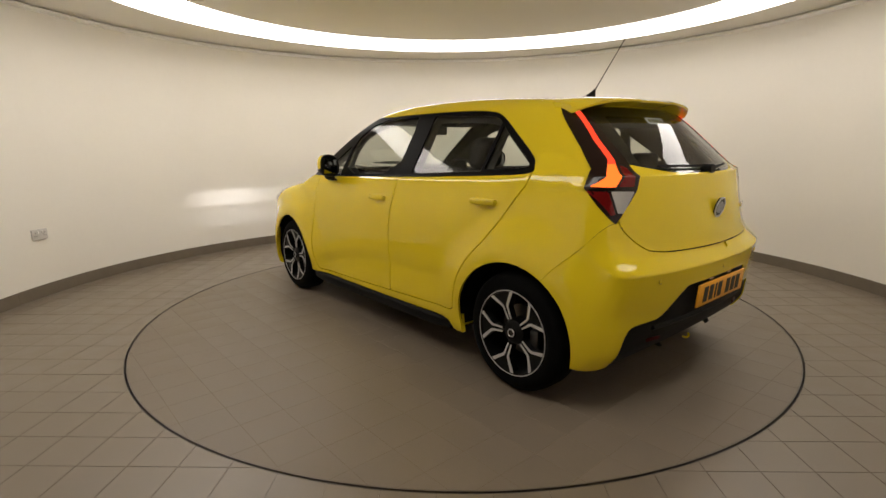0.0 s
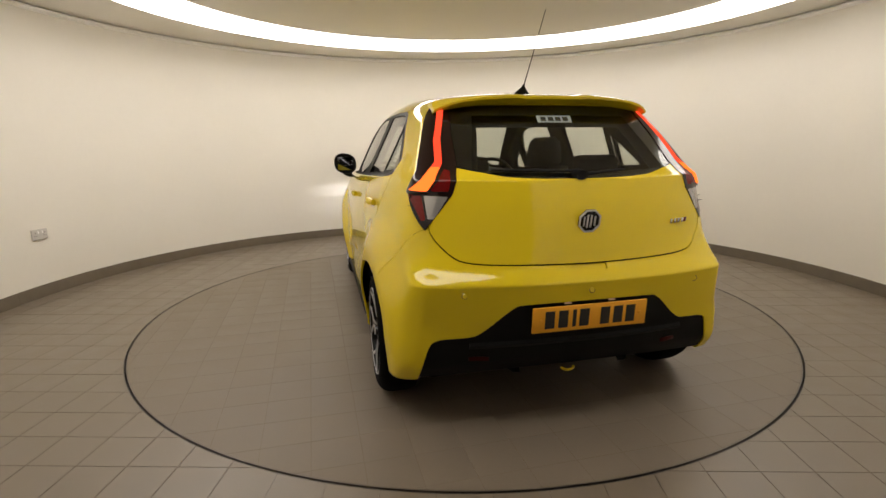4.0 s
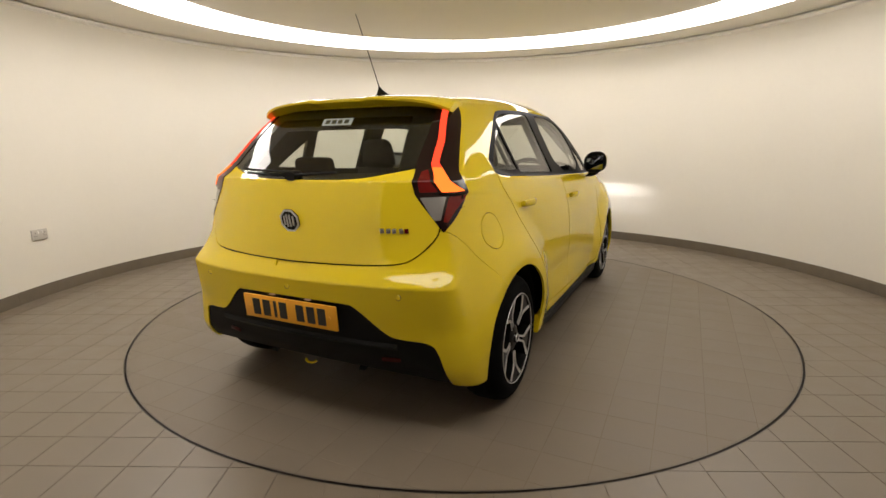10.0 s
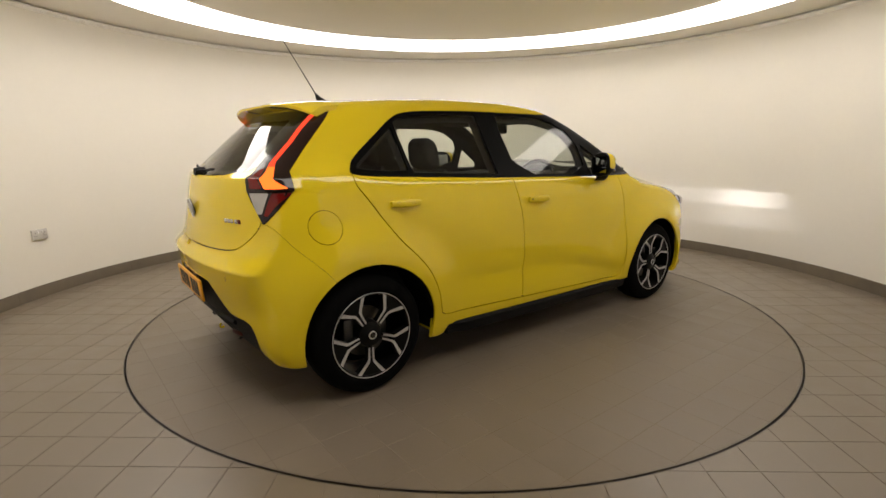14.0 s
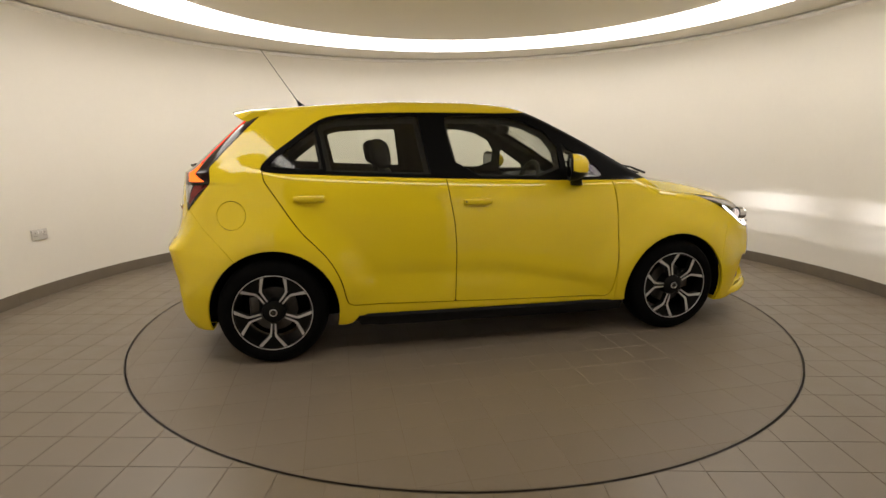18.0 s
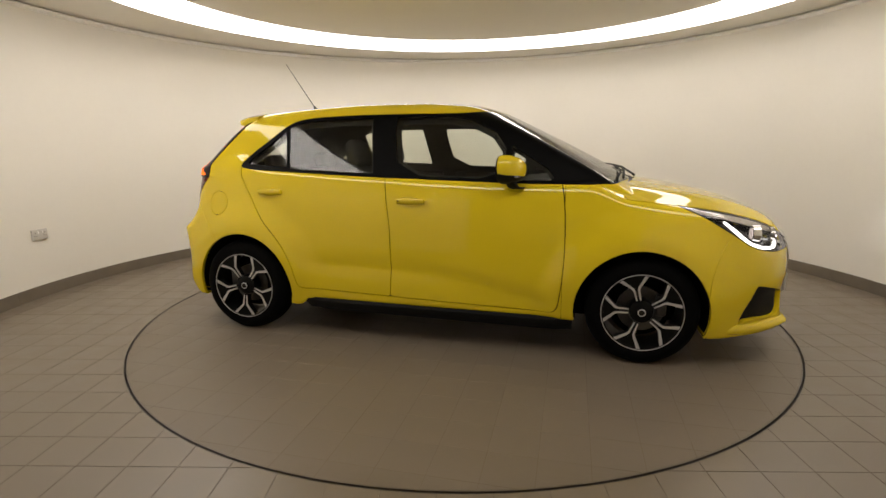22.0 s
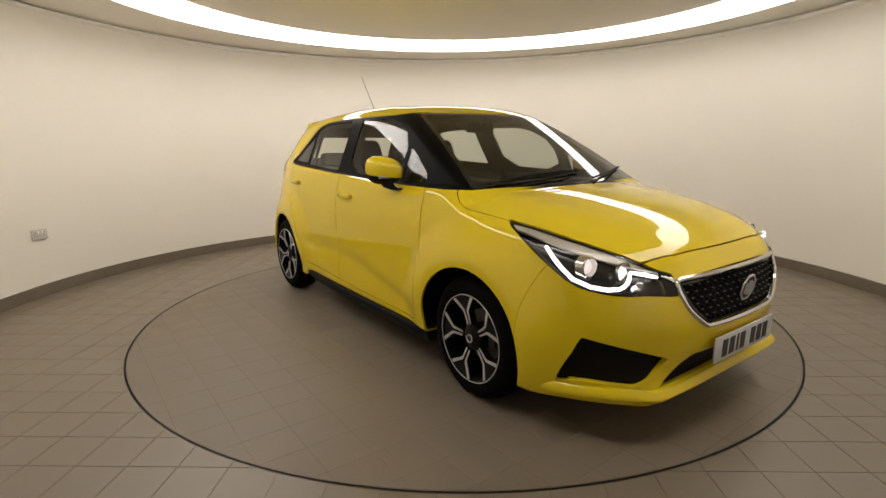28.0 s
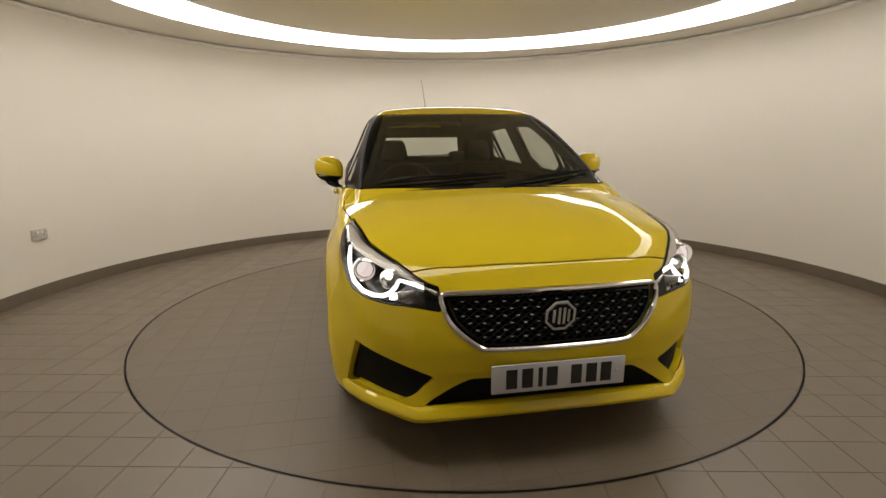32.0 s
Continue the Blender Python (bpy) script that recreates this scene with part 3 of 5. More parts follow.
REAR_DOOR = rounded([(-0.02, 1.14), (-0.012, 1.04), (0.018, 1.0), (0.166, 0.771), (0.256, 0.681), (0.331, 0.596), (0.389, 0.476), (0.41, 0.36), (0.428, 0.326), (0.50, 0.320),
                     (1.049, 0.303), (1.049, 0.303), (1.058, 0.45), (1.06, 0.588), (1.055, 0.759), (1.028, 0.924), (1.0, 1.14)], 2)
FRONT_DOOR = rounded([(1.0, 1.14), (1.028, 0.924), (1.055, 0.759), (1.06, 0.588), (1.058, 0.45), (1.049, 0.303), (1.049, 0.303), (1.96, 0.273), (2.03, 0.271), (2.06, 0.297),
                      (2.072, 0.353), (2.092, 0.529), (2.095, 0.737), (2.086, 0.90), (2.073, 0.985), (2.03, 1.14)], 2)


def f_rear_door(V):
    return np.maximum(sd_poly(side(V), REAR_DOOR), 0.5 - V[:, 1])


def f_front_door(V):
    return np.maximum(sd_poly(side(V), FRONT_DOOR), 0.5 - V[:, 1])


def f_fuel(V):
    return np.hypot(V[:, 0] + 0.188, V[:, 2] - 0.856) - 0.077


HOOD = [(2.26, 0.0), (2.26, 0.70), (2.30, 0.735), (2.36, 0.765), (2.45, 0.772), (2.69, 0.733), (2.90, 0.706), (3.03, 0.66), (3.12, 0.60), (3.208, 0.522), (3.250, 0.36), (3.262, 0.12), (3.264, 0.0),
        (3.264, -0.2), (2.26, -0.2)]


def f_hood(V):
    return np.maximum(sd_poly(V[:, :2], np.array(HOOD)), 0.70 - V[:, 2])


HEAD = rounded([(2.668, 0.894), (2.70, 0.888), (2.843, 0.869), (3.0, 0.838), (3.136, 0.793), (3.218, 0.751), (3.300, 0.705), (3.345, 0.660), (3.345, 0.625), (3.272, 0.644), (3.214, 0.641),
                (3.142, 0.652), (3.051, 0.676), (2.957, 0.742), (2.80, 0.838), (2.69, 0.885)], 1)


def f_head(V):
    return np.maximum(sd_poly(side(V), HEAD), 0.43 - V[:, 1])


GRILLE = rounded([(-0.30, 0.704), (0.0, 0.705), (0.20, 0.704), (0.35, 0.701), (0.418, 0.697), (0.428, 0.680), (0.415, 0.626), (0.385, 0.570), (0.295, 0.494), (0.265, 0.488), (0.18, 0.487), (-0.30, 0.489)], 2)


def f_grille(V):
    return np.maximum(sd_poly(rear(V), GRILLE), 3.0 - V[:, 0])


FOG = rounded([(0.738, 0.469), (0.722, 0.464), (0.475, 0.384), (0.454, 0.372), (0.460, 0.360), (0.565, 0.274), (0.600, 0.266), (0.745, 0.276), (0.752, 0.262), (0.776, 0.258), (0.779, 0.275), (0.742, 0.458)], 1)


def f_fog(V):
    return np.maximum(sd_poly(rear(V), FOG), 2.9 - V[:, 0])


INTAKE = rounded([(-0.4, 0.376), (0.30, 0.376), (0.345, 0.362), (0.490, 0.266), (0.505, 0.250), (0.48, 0.248), (0.2, 0.250), (-0.4, 0.252)], 1)


def f_intake(V):
    return np.maximum(sd_poly(rear(V), INTAKE), 3.0 - V[:, 0])


def f_front_bumper(V):
    x, y, z = V.T
    return np.maximum(curve(z, (0.1, 0.30, 0.50, 0.66, 0.745, 0.80, 1.0), (2.80, 2.84, 2.852, 2.90, 2.955, 3.10, 3.30)) - x, z - 0.80)


def f_fender(V):
    return np.maximum(2.087 - V[:, 0], V[:, 2] - 1.03)


def f_tab(V):
    return np.maximum.reduce([V[:, 1] - 0.078, 0.712 - V[:, 2], V[:, 2] - 0.76, V[:, 0] + 0.3])


def take(V, F, field, g=G):
    """Split a sheet into what lies inside a field and what lies outside, with a gap between."""
    return clip(V, F, field(V) + g), clip(V, F, g - field(V))


def sheet(name, V, F, mat, which="both", depth=0.012, parent=None, label="", off=0.0):
    """One panel from the left half of the skin: both halves welded, or left, or right."""
    if off:
        V = pushed(V, F, off)
    if depth:
        V, F = rimmed(V, F, depth)
    if which == "both":
        V, F = mirrored(V, F, True)
    elif which == "right":
        V, F = mirrored(V, F, False)
    return finish(name, local(V), F, mat, parent or car, label)


M_GLASS = clear_glass("window_glass", (0.86, 0.89, 0.85))
M_SCREEN = clear_glass("windscreen_glass", (0.74, 0.77, 0.73))
M_PRIVACY = clear_glass("rear_glass", (0.82, 0.85, 0.81))
M_CLEAR = clear_glass("lamp_cover", (0.93, 0.93, 0.92))
M_CHROME = material("chrome", (0.70, 0.69, 0.67), 0.10, 1.0)
M_SATIN = material("satin_silver", (0.58, 0.58, 0.58), 0.36, 0.6, vary=0.05, scale=20)
M_RUBBER = material("tyre_rubber", (0.0030, 0.0030, 0.0030), 0.8, spec=0.05, vary=0.2, scale=30, bump=0.25, bump_scale=300)
M_LAMPBLACK = material("lamp_black", (0.010, 0.003, 0.003), 0.12, spec=0.4)
M_REDLENS = material("red_lens", (0.13, 0.004, 0.004), 0.10, spec=0.4)
M_REFLECTOR = material("red_reflector", (0.05, 0.003, 0.003), 0.35, spec=0.15)
# mirror colour darkened to dim what the glass reflects
M_MIRROR = material("darkened_mirror", (0.22, 0.23, 0.25), 0.02, 1.0)
M_REDGLOW = glow("red_lamp_glow", (1.0, 0.058, 0.022), 2.1)
M_BLOWNRED = glow("blown_out_red_glow", (1.0, 0.16, 0.022), 2.4)
M_WHITEGLOW = glow("white_lamp_glow", (1.0, 0.97, 0.94), 4.0)
M_LENS = material("clear_lens", (0.36, 0.35, 0.34), 0.12, 0.5, coat=1.0)
M_BEZEL = material("lamp_bezel", (0.07, 0.07, 0.072), 0.20, 0.9)
M_BROW = material("lamp_brow_silver", (0.52, 0.48, 0.42), 0.42, 0.3)
M_CLOTH = material("seat_cloth", (0.012, 0.0115, 0.011), 0.9, vary=0.25, scale=25, bump=0.3, bump_scale=500)
M_CABIN = material("cabin_plastic", (0.007, 0.0068, 0.0065), 0.65, spec=0.25, bump=0.2, bump_scale=400)
M_HEADLINER = material("headliner", (0.035, 0.033, 0.030), 0.95, vary=0.05, scale=20)
M_YPLATE = material("yellow_plate", (0.78, 0.36, 0.02), 0.35, vary=0.04, scale=10)
M_WPLATE = material("white_plate", (0.52, 0.52, 0.53), 0.4, vary=0.03, scale=10)
M_INK = material("plate_ink", (0.012, 0.011, 0.010), 0.5)
M_WHEELBLACK = material("wheel_black", (0.004, 0.004, 0.004), 0.30, spec=0.14)
M_DISC = material("brake_steel", (0.10, 0.098, 0.095), 0.35, 1.0, vary=0.15, scale=40)

# -- cut the skin into panels --
V0, F0 = clip(SKIN_V, SKIN_F, -f_arch(SKIN_V))

(pv, pf), rest = take(V0, F0, f_screen, 0.0015)
ws = sheet("windscreen", pv, pf, M_SCREEN, depth=0.0, label="clear raked windscreen")
bord = clip(pv, pf, -(f_screen(pv) + 0.028))
sheet("frit", *bord, M_GLOSSBLACK, depth=0.0, off=-0.003, parent=ws, label="black border of the glass")

(pv, pf), rest = take(*rest, f_dlo, 0.001)
panes = []
for nm, fld in (("quarter_window", f_quarter), ("rear_window", f_rear_pane), ("front_window", f_front_pane), ("front_quarter_light", f_quarter_light)):
    pane, (pv, pf) = take(pv, pf, fld, 0.0)
    panes.append((nm, pane))
for which in ("left", "right"):
    tr = sheet("window_surround", pv, pf, M_PILLAR, which, 0.02, label="gloss black pillars and window frame")
    for nm, (a, b) in panes:
        sheet(nm, a, b, M_PRIVACY if nm == "quarter_window" else M_GLASS, which, 0.0, tr, "tinted side window", -0.004)

(lv, lf), rest = take(*rest, f_lamp, 0.001)
STRIP = [(0.488, 1.402), (0.513, 1.402), (0.574, 1.240), (0.590, 1.150), (0.702, 1.036), (0.640, 1.036), (0.562, 1.146), (0.545, 1.246)]
CLEAR = [(0.562, 1.016), (0.652, 1.018), (0.644, 0.924), (0.620, 0.924)]
RED3 = [(0.660, 1.018), (0.706, 1.020), (0.668, 0.915), (0.652, 0.918)]
STRIPE2 = [(0.540, 1.115), (0.560, 1.125), (0.630, 1.036), (0.560, 1.036)]


def f_strip(V):
    return sd_poly(rear(V), STRIP)


def f_clear(V):
    return sd_poly(rear(V), CLEAR)


def f_red2(V):
    return np.maximum(sd_poly(rear(V), STRIPE2), 0.87 - V[:, 2])


strip, lrest = take(lv, lf, f_strip, 0.0)
clear, lrest = take(*lrest, f_clear, 0.0)
red2, lrest = take(*lrest, f_red2, 0.0)
red3, lrest = take(*lrest, lambda V: sd_poly(rear(V), RED3), 0.0)
for which in ("left", "right"):
    o = sheet("tail_lamp", *lrest, M_LAMPBLACK, which, 0.02, label="dark red and black boomerang tail lamp", off=0.003)
    hi, lo = take(*strip, lambda V: 1.13 - V[:, 2], 0.0)
    sheet("light_strip", *hi, M_REDGLOW, which, 0.0, o, "glowing red light strip", 0.004)
    # orange stands in for the overexposed red of the strip's foot
    sheet("light_strip_foot", *lo, M_BLOWNRED, which, 0.0, o, "bright orange-red foot of the light strip", 0.004)
    sheet("reversing_lens", *clear, M_LENS, which, 0.004, o, "clear reversing lamp lens", 0.003)
    sheet("red_lens", *red2, M_REDLENS, which, 0.0, o, "dark red lens", 0.003)
    sheet("red_lens", *red3, M_REDLENS, which, 0.0, o, "dark red lens", 0.003)

(pv, pf), rest = take(*rest, f_rear_glass, 0.001)
hatch_glass = sheet("rear_windscreen", pv, pf, M_PRIVACY, depth=0.0, label="tinted rear screen")


def f_rear_clear(V):
    x, y, z = V.T
    return np.maximum.reduce([y - curve(z, (1.0, 1.12, 1.35, 1.45), (0.47, 0.45, 0.385, 0.37)), 1.108 + 0.05 * y ** 2 - z, z - 1.355])


bord = clip(pv, pf, -f_rear_clear(pv))
sheet("frit", *bord, M_GLOSSBLACK, depth=0.0, off=-0.003, parent=hatch_glass, label="black border of the glass")
hp, rest = take(*rest, f_hatch)
hatch = sheet("tailgate", *hp, M_PAINT, label="yellow tailgate")

(hv, hf), rest = take(*rest, f_head, 0.0015)
gp, rest = take(*rest, f_grille, 0.0)
hd, rest = take(*rest, f_hood)
hood_panel = sheet("bonnet", *hd, M_PAINT, label="smooth yellow bonnet with two soft ridges")
fb, rest = take(*rest, f_front_bumper, 0.0012)
fogp, fb = take(*fb, f_fog, 0.0)
inp, fb = take(*fb, f_intake, 0.0)
front_bumper = sheet("front_bumper", *fb, M_PAINT, depth=0.03, label="yellow front bumper")
for which in ("left", "right"):
    sheet("fog_recess", *fogp, M_BLACK, which, 0.0, front_bumper, "black plastic bumper recess", -0.028)
sheet("lower_intake", *inp, M_BLACK, "both", 0.0, front_bumper, "black lower air intake", -0.03)
rb, rest = take(*rest, f_rear_bumper, 0.0012)
val, rb = take(*rb, f_valance, 0.0)
val = clip(*val, 0.236 - val[0][:, 2])
tabp, rb = take(*rb, f_tab, 0.0)
rear_bumper = sheet("rear_bumper", *rb, M_PAINT, depth=0.02, label="yellow rear bumper")
sheet("valance", *val, M_BLACK, "both", 0.02, rear_bumper, "textured black lower valance", -0.006)
sheet("release_recess", *tabp, M_PAINT, "both", 0.0, rear_bumper, "tailgate release recess", -0.009)

fd, rest = take(*rest, f_front_door)
rd, rest = take(*rest, f_rear_door)
fu, rest = take(*rest, f_fuel, 0.0016)
fe, rest = take(*rest, f_fender, 0.0012)
doors = {}
for which in ("left", "right"):
    doors["front", which] = sheet("front_door", *fd, M_PAINT, which, label="yellow front door")
    doors["rear", which] = sheet("rear_door", *rd, M_PAINT, which, label="yellow rear door")
    sheet("fender", *fe, M_PAINT, which, label="yellow front wing")
sheet("fuel_flap", *fu, M_PAINT, "right", label="round yellow fuel flap")
body = sheet("body_shell", *rest, M_PAINT, label="yellow roof, sills and rear quarters")
# the left side has no flap: fill it flush
lf_v, lf_f = clip(V0, F0, f_fuel(V0) - 0.0016 + 0.0)
keep = lf_v[:, 1] > 0.5
finish("fuel_side_panel", local(lf_v), [f for f in lf_f if all(keep[i] for i in f)], M_PAINT, body)

# inner shell, coloured black as shade behind the gaps, open where the windows are
iv, if_ = clip(SKIN_V, SKIN_F, -(f_arch(SKIN_V)) - 0.004)
for fld, g in ((f_screen, -0.02), (f_quarter, 0.0), (f_rear_pane, 0.0), (f_front_pane, 0.0), (f_quarter_light, 0.0), (f_rear_clear, 0.0), (f_head, 0.0), (f_grille, 0.0), (f_fog, 0.0), (f_intake, 0.0)):
    if fld is f_rear_clear:
        iv, if_ = clip(iv, if_, -np.maximum(f_rear_clear(iv), f_rear_glass(iv)))
    else:
        iv, if_ = clip(iv, if_, -(fld(iv) - g) if fld is not f_screen else -(fld(iv) + 0.028))
sheet("inner_shell", iv, if_, M_LINER, "both", 0.0, off=-0.014)


# trim of the cabin: pillars and door frames seen from inside, with smaller openings
iv, if_ = clip(SKIN_V, SKIN_F, 0.985 - SKIN_V[:, 2])
iv, if_ = clip(iv, if_, iv[:, 0] - 2.05)
for fld, m in ((f_screen, 0.035), (f_quarter, 0.016), (f_rear_pane, 0.026), (f_front_pane, 0.026), (f_quarter_light, 0.010)):
    iv, if_ = clip(iv, if_, -(fld(iv) + m))
iv, if_ = clip(iv, if_, -(np.maximum(f_rear_clear(iv), f_rear_glass(iv)) + 0.022))
sheet("cabin_trim", iv, if_, M_CABIN, "both", 0.0, off=-0.045, label="dark inner pillar and door frame trim")


# -- tubes and other shapes --
def tube(points, radius, n=8, closed=False):
    """A round rod along a path; radius may be one number or one a point."""
    P = [Vector(q) for q in points]
    rad = radius if isinstance(radius, (list, tuple)) else [radius] * len(P)
    verts, faces = [], []
    up = Vector((0, 0, 1))
    k = len(P)
    for i, q in enumerate(P):
        a, b = P[(i - 1) % k] if closed or i else q, P[(i + 1) % k] if closed or i < k - 1 else q
        d = (b - a).normalized()
        u = d.cross(up)
        if u.length < 1e-3:
            u = d.cross(Vector((1, 0, 0)))
        u.normalize()
        w = u.cross(d)
        for j in range(n):
            t = 2 * math.pi * j / n
            verts.append(tuple(q + rad[i] * (u * math.cos(t) + w * math.sin(t))))
    rows = k if closed else k - 1
    for i in range(rows):
        for j in range(n):
            a, b = i * n + j, i * n + (j + 1) % n
            c, d = ((i + 1) % k) * n + (j + 1) % n, ((i + 1) % k) * n + j
            faces.append((a, b, c, d))
    if not closed:
        faces.append(tuple(range(n))[::-1])
        faces.append(tuple(range((k - 1) * n, k * n)))
    return verts, faces


def loft(rings, cap=True):
    """Join rings of equal point counts into a skin."""
    n = len(rings[0])
    verts = [tuple(p) for r in rings for p in r]
    faces = []
    for i in range(len(rings) - 1):
        for j in range(n):
            faces.append((i * n + j, i * n + (j + 1) % n, (i + 1) * n + (j + 1) % n, (i + 1) * n + j))
    if cap:
        faces.append(tuple(range(n))[::-1])
        faces.append(tuple(range((len(rings) - 1) * n, len(rings) * n)))
    return verts, faces


def oval(cx, cy, cz, ry, rz, power=2.6, n=20, axis="x"):
    """A superellipse ring across an axis."""
    out = []
    for j in range(n):
        t = 2 * math.pi * j / n
        c, s = math.cos(t), math.sin(t)
        a = ry * math.copysign(abs(c) ** (2 / power), c)
        b = rz * math.copysign(abs(s) ** (2 / power), s)
        out.append((cx, cy + a, cz + b) if axis == "x" else ((cx + a, cy, cz + b) if axis == "y" else (cx + a, cy + b, cz)))
    return out


def flip_y(verts, faces):
    return [(x, -y, z) for x, y, z in verts], [tuple(f[::-1]) for f in faces]


def add(name, vf, mat, parent=None, label="", smooth=35.0):
    return finish(name, local(vf[0]), vf[1], mat, parent or car, label, smooth)


def add_pair(name, vf, mat, parents=None, label="", smooth=35.0):
    """The same part on both sides: vf is the left one."""
    a = add(name, vf, mat, parents[0] if parents else car, label, smooth)
    b = add(name, flip_y(*vf), mat, parents[1] if parents else car, label, smooth)
    return a, b


def from_bm(bm):
    bm.verts.index_update()
    out = [tuple(v.co) for v in bm.verts], [tuple(v.index for v in f.verts) for f in bm.faces]
    bm.free()
    return out


def block(size, centre, bevel=0.0, seg=2, rot=None):
    return from_bm(box_bm(size, centre, bevel, seg, rot))


def surf_x(fn, y, z):
    return float(fn(np.array([y]), np.array([z]))[0])


def side_y(x, z):
    """Half width of the whole body at a place on its side."""
    lo, hi = 0.3, 1.0
    for _ in range(30):
        m = (lo + hi) / 2
        if body_field(np.array([x]), np.array([m]), np.array([z]))[0] < 0:
            lo = m
        else:
            hi = m
    return lo


# -- wheels --
def wheel(x, s, spin):
    hub = new("wheel")
    hub.parent = car
    hub["label"] = "black tyre on a two-tone black and silver alloy wheel"
    hub.matrix_basis = Matrix.Translation((x + AXLE[0], s * 0.838 + AXLE[1], 0.306)) @ Matrix.Rotation(radians(-90 * s), 4, "X")
    # local z points outwards, 0 at the hub cap's plane
    prof = [(0.216, -0.004), (0.222, 0.002), (0.235, 0.006), (0.258, 0.004), (0.282, -0.008), (0.297, -0.026), (0.3035, -0.045), (0.3055, -0.075), (0.306, -0.095), (0.3055, -0.12),
            (0.3035, -0.15), (0.296, -0.17), (0.27, -0.19), (0.225, -0.195), (0.216, -0.18)]
    finish("tyre", *lathe(prof, 72, 0, 360, True), M_RUBBER, hub, "black rubber tyre")
    for gr in (-0.068, -0.098, -0.128):
        finish("tread_groove", *lathe([(0.3057, gr - 0.004), (0.3066, gr - 0.004), (0.3066, gr + 0.004), (0.3057, gr + 0.004)], 72, 0, 360, True), M_LINER, hub)
    finish("rim_barrel", *lathe([(0.219, -0.002), (0.2165, 0.003), (0.206, -0.002), (0.202, -0.03), (0.196, -0.13), (0.20, -0.18)], 72), M_WHEELBLACK, hub, "black wheel barrel")
    finish("rim_lip", *lathe([(0.2185, 0.0015), (0.2170, 0.0042), (0.2140, 0.0036), (0.2125, -0.003)], 72), M_SATIN, hub, "machined silver rim edge")
    finish("brake_disc", *lathe([(0.05, -0.085), (0.128, -0.085), (0.128, -0.107), (0.05, -0.107)], 48, 0, 360, True), M_DISC, hub, "steel brake disc")
    cal = block((0.055, 0.12, 0.05), (0.105 if x > 1 else -0.105, 0.03, -0.072), 0.012)
    finish("brake_caliper", *cal, M_DISC, hub, "grey brake caliper")
    finish("dust_plate", *lathe([(0.0, -0.13), (0.17, -0.13)], 40), M_LINER, hub)
    # hub
    finish("hub", *lathe([(0.0, -0.012), (0.045, -0.014), (0.062, -0.022), (0.07, -0.045), (0.07, -0.10), (0.0, -0.10)], 40), M_WHEELBLACK, hub, "black wheel centre")
    finish("hub_cap", *lathe([(0.0, 0.0), (0.018, -0.001), (0.023, -0.005), (0.025, -0.014)], 32), M_BEZEL, hub, "round silver centre cap")
    finish("cap_ring", *lathe([(0.016, -0.0006), (0.0175, 0.0012), (0.020, 0.0012), (0.0215, -0.003)], 32), M_SATIN, hub, "raised silver ring on the cap")
    for k in range(5):
        a0 = radians(spin + 72 * k)
        for d in (-1, 1):
            # an arm: straight from the hub, then splayed out to the rim; black web below, silver face on top
            r_pts = [(0.068, 0.0100, 0.0042), (0.128, 0.0128, 0.0054), (0.143, 0.0190, 0.0086), (0.209, 0.0700, 0.0092)]
            face, web = [], []
            for r, off, hw in r_pts:
                z = -0.020 + 0.020 * (r / 0.21)
                for e in (-1, 1):
                    u = d * (off + e * hw)
                    face.append((r * math.cos(a0) - u * math.sin(a0) if r < 0.2 else math.sqrt(max(0.0447 - u * u, 0)) * math.cos(a0) - u * math.sin(a0),
                                 r * math.sin(a0) + u * math.cos(a0) if r < 0.2 else math.sqrt(max(0.0447 - u * u, 0)) * math.sin(a0) + u * math.cos(a0), z))
            n = len(r_pts)
            top = [(2 * i, 2 * i + 1, 2 * i + 3, 2 * i + 2) if d > 0 else (2 * i + 1, 2 * i, 2 * i + 2, 2 * i + 3) for i in range(n - 1)]
            low = [(q[0], q[1], q[2] - 0.004) for q in face]
            sides = []
            for i in range(n - 1):
                sides += [(2 * i, 2 * i + 2, 2 * n + 2 * i + 2, 2 * n + 2 * i), (2 * i + 3, 2 * i + 1, 2 * n + 2 * i + 1, 2 * n + 2 * i + 3)]
            finish("spoke_face", face + low, [f[::-1] for f in top] + sides, M_SATIN, hub, "machined silver spoke face", 0)
            web = [(q[0] * (1.0 if i < 2 else 1.0), q[1], q[2] - 0.0042) for i, q in enumerate(face)]
            low = [(q[0] * 0.985, q[1] * 0.985, q[2] - 0.040) for q in face]
            ends = [(0, 1, 2 * n + 1, 2 * n), (2 * n - 1, 2 * n - 2, 4 * n - 2, 4 * n - 1)]
            if d > 0:
                # the black web that fills the fork between the two arms
                fork = [(0.118, -0.008), (0.118, 0.008), (0.145, 0.016), (0.195, 0.062), (0.2085, 0.045), (0.2120, 0.0), (0.2085, -0.045), (0.195, -0.062), (0.145, -0.016)]
                fork = [(r * math.cos(a0) - u * math.sin(a0), r * math.sin(a0) + u * math.cos(a0)) if r < 0.2 else
                        (math.sqrt(0.0449 - u * u) * math.cos(a0) - u * math.sin(a0), math.sqrt(0.0449 - u * u) * math.sin(a0) + u * math.cos(a0)) for r, u in fork]
                finish("spoke_web", *loft([[(p, q, h - 0.013 + 0.011 * math.hypot(p, q) / 0.21) for p, q in fork] for h in (-0.022, -0.004)]), M_WHEELBLACK, hub, "black web in the spoke's fork", 20)
            finish("spoke", web + low, [f[::-1] for f in top] + sides + ends, M_WHEELBLACK, hub, "black spoke", 0)
    return hub


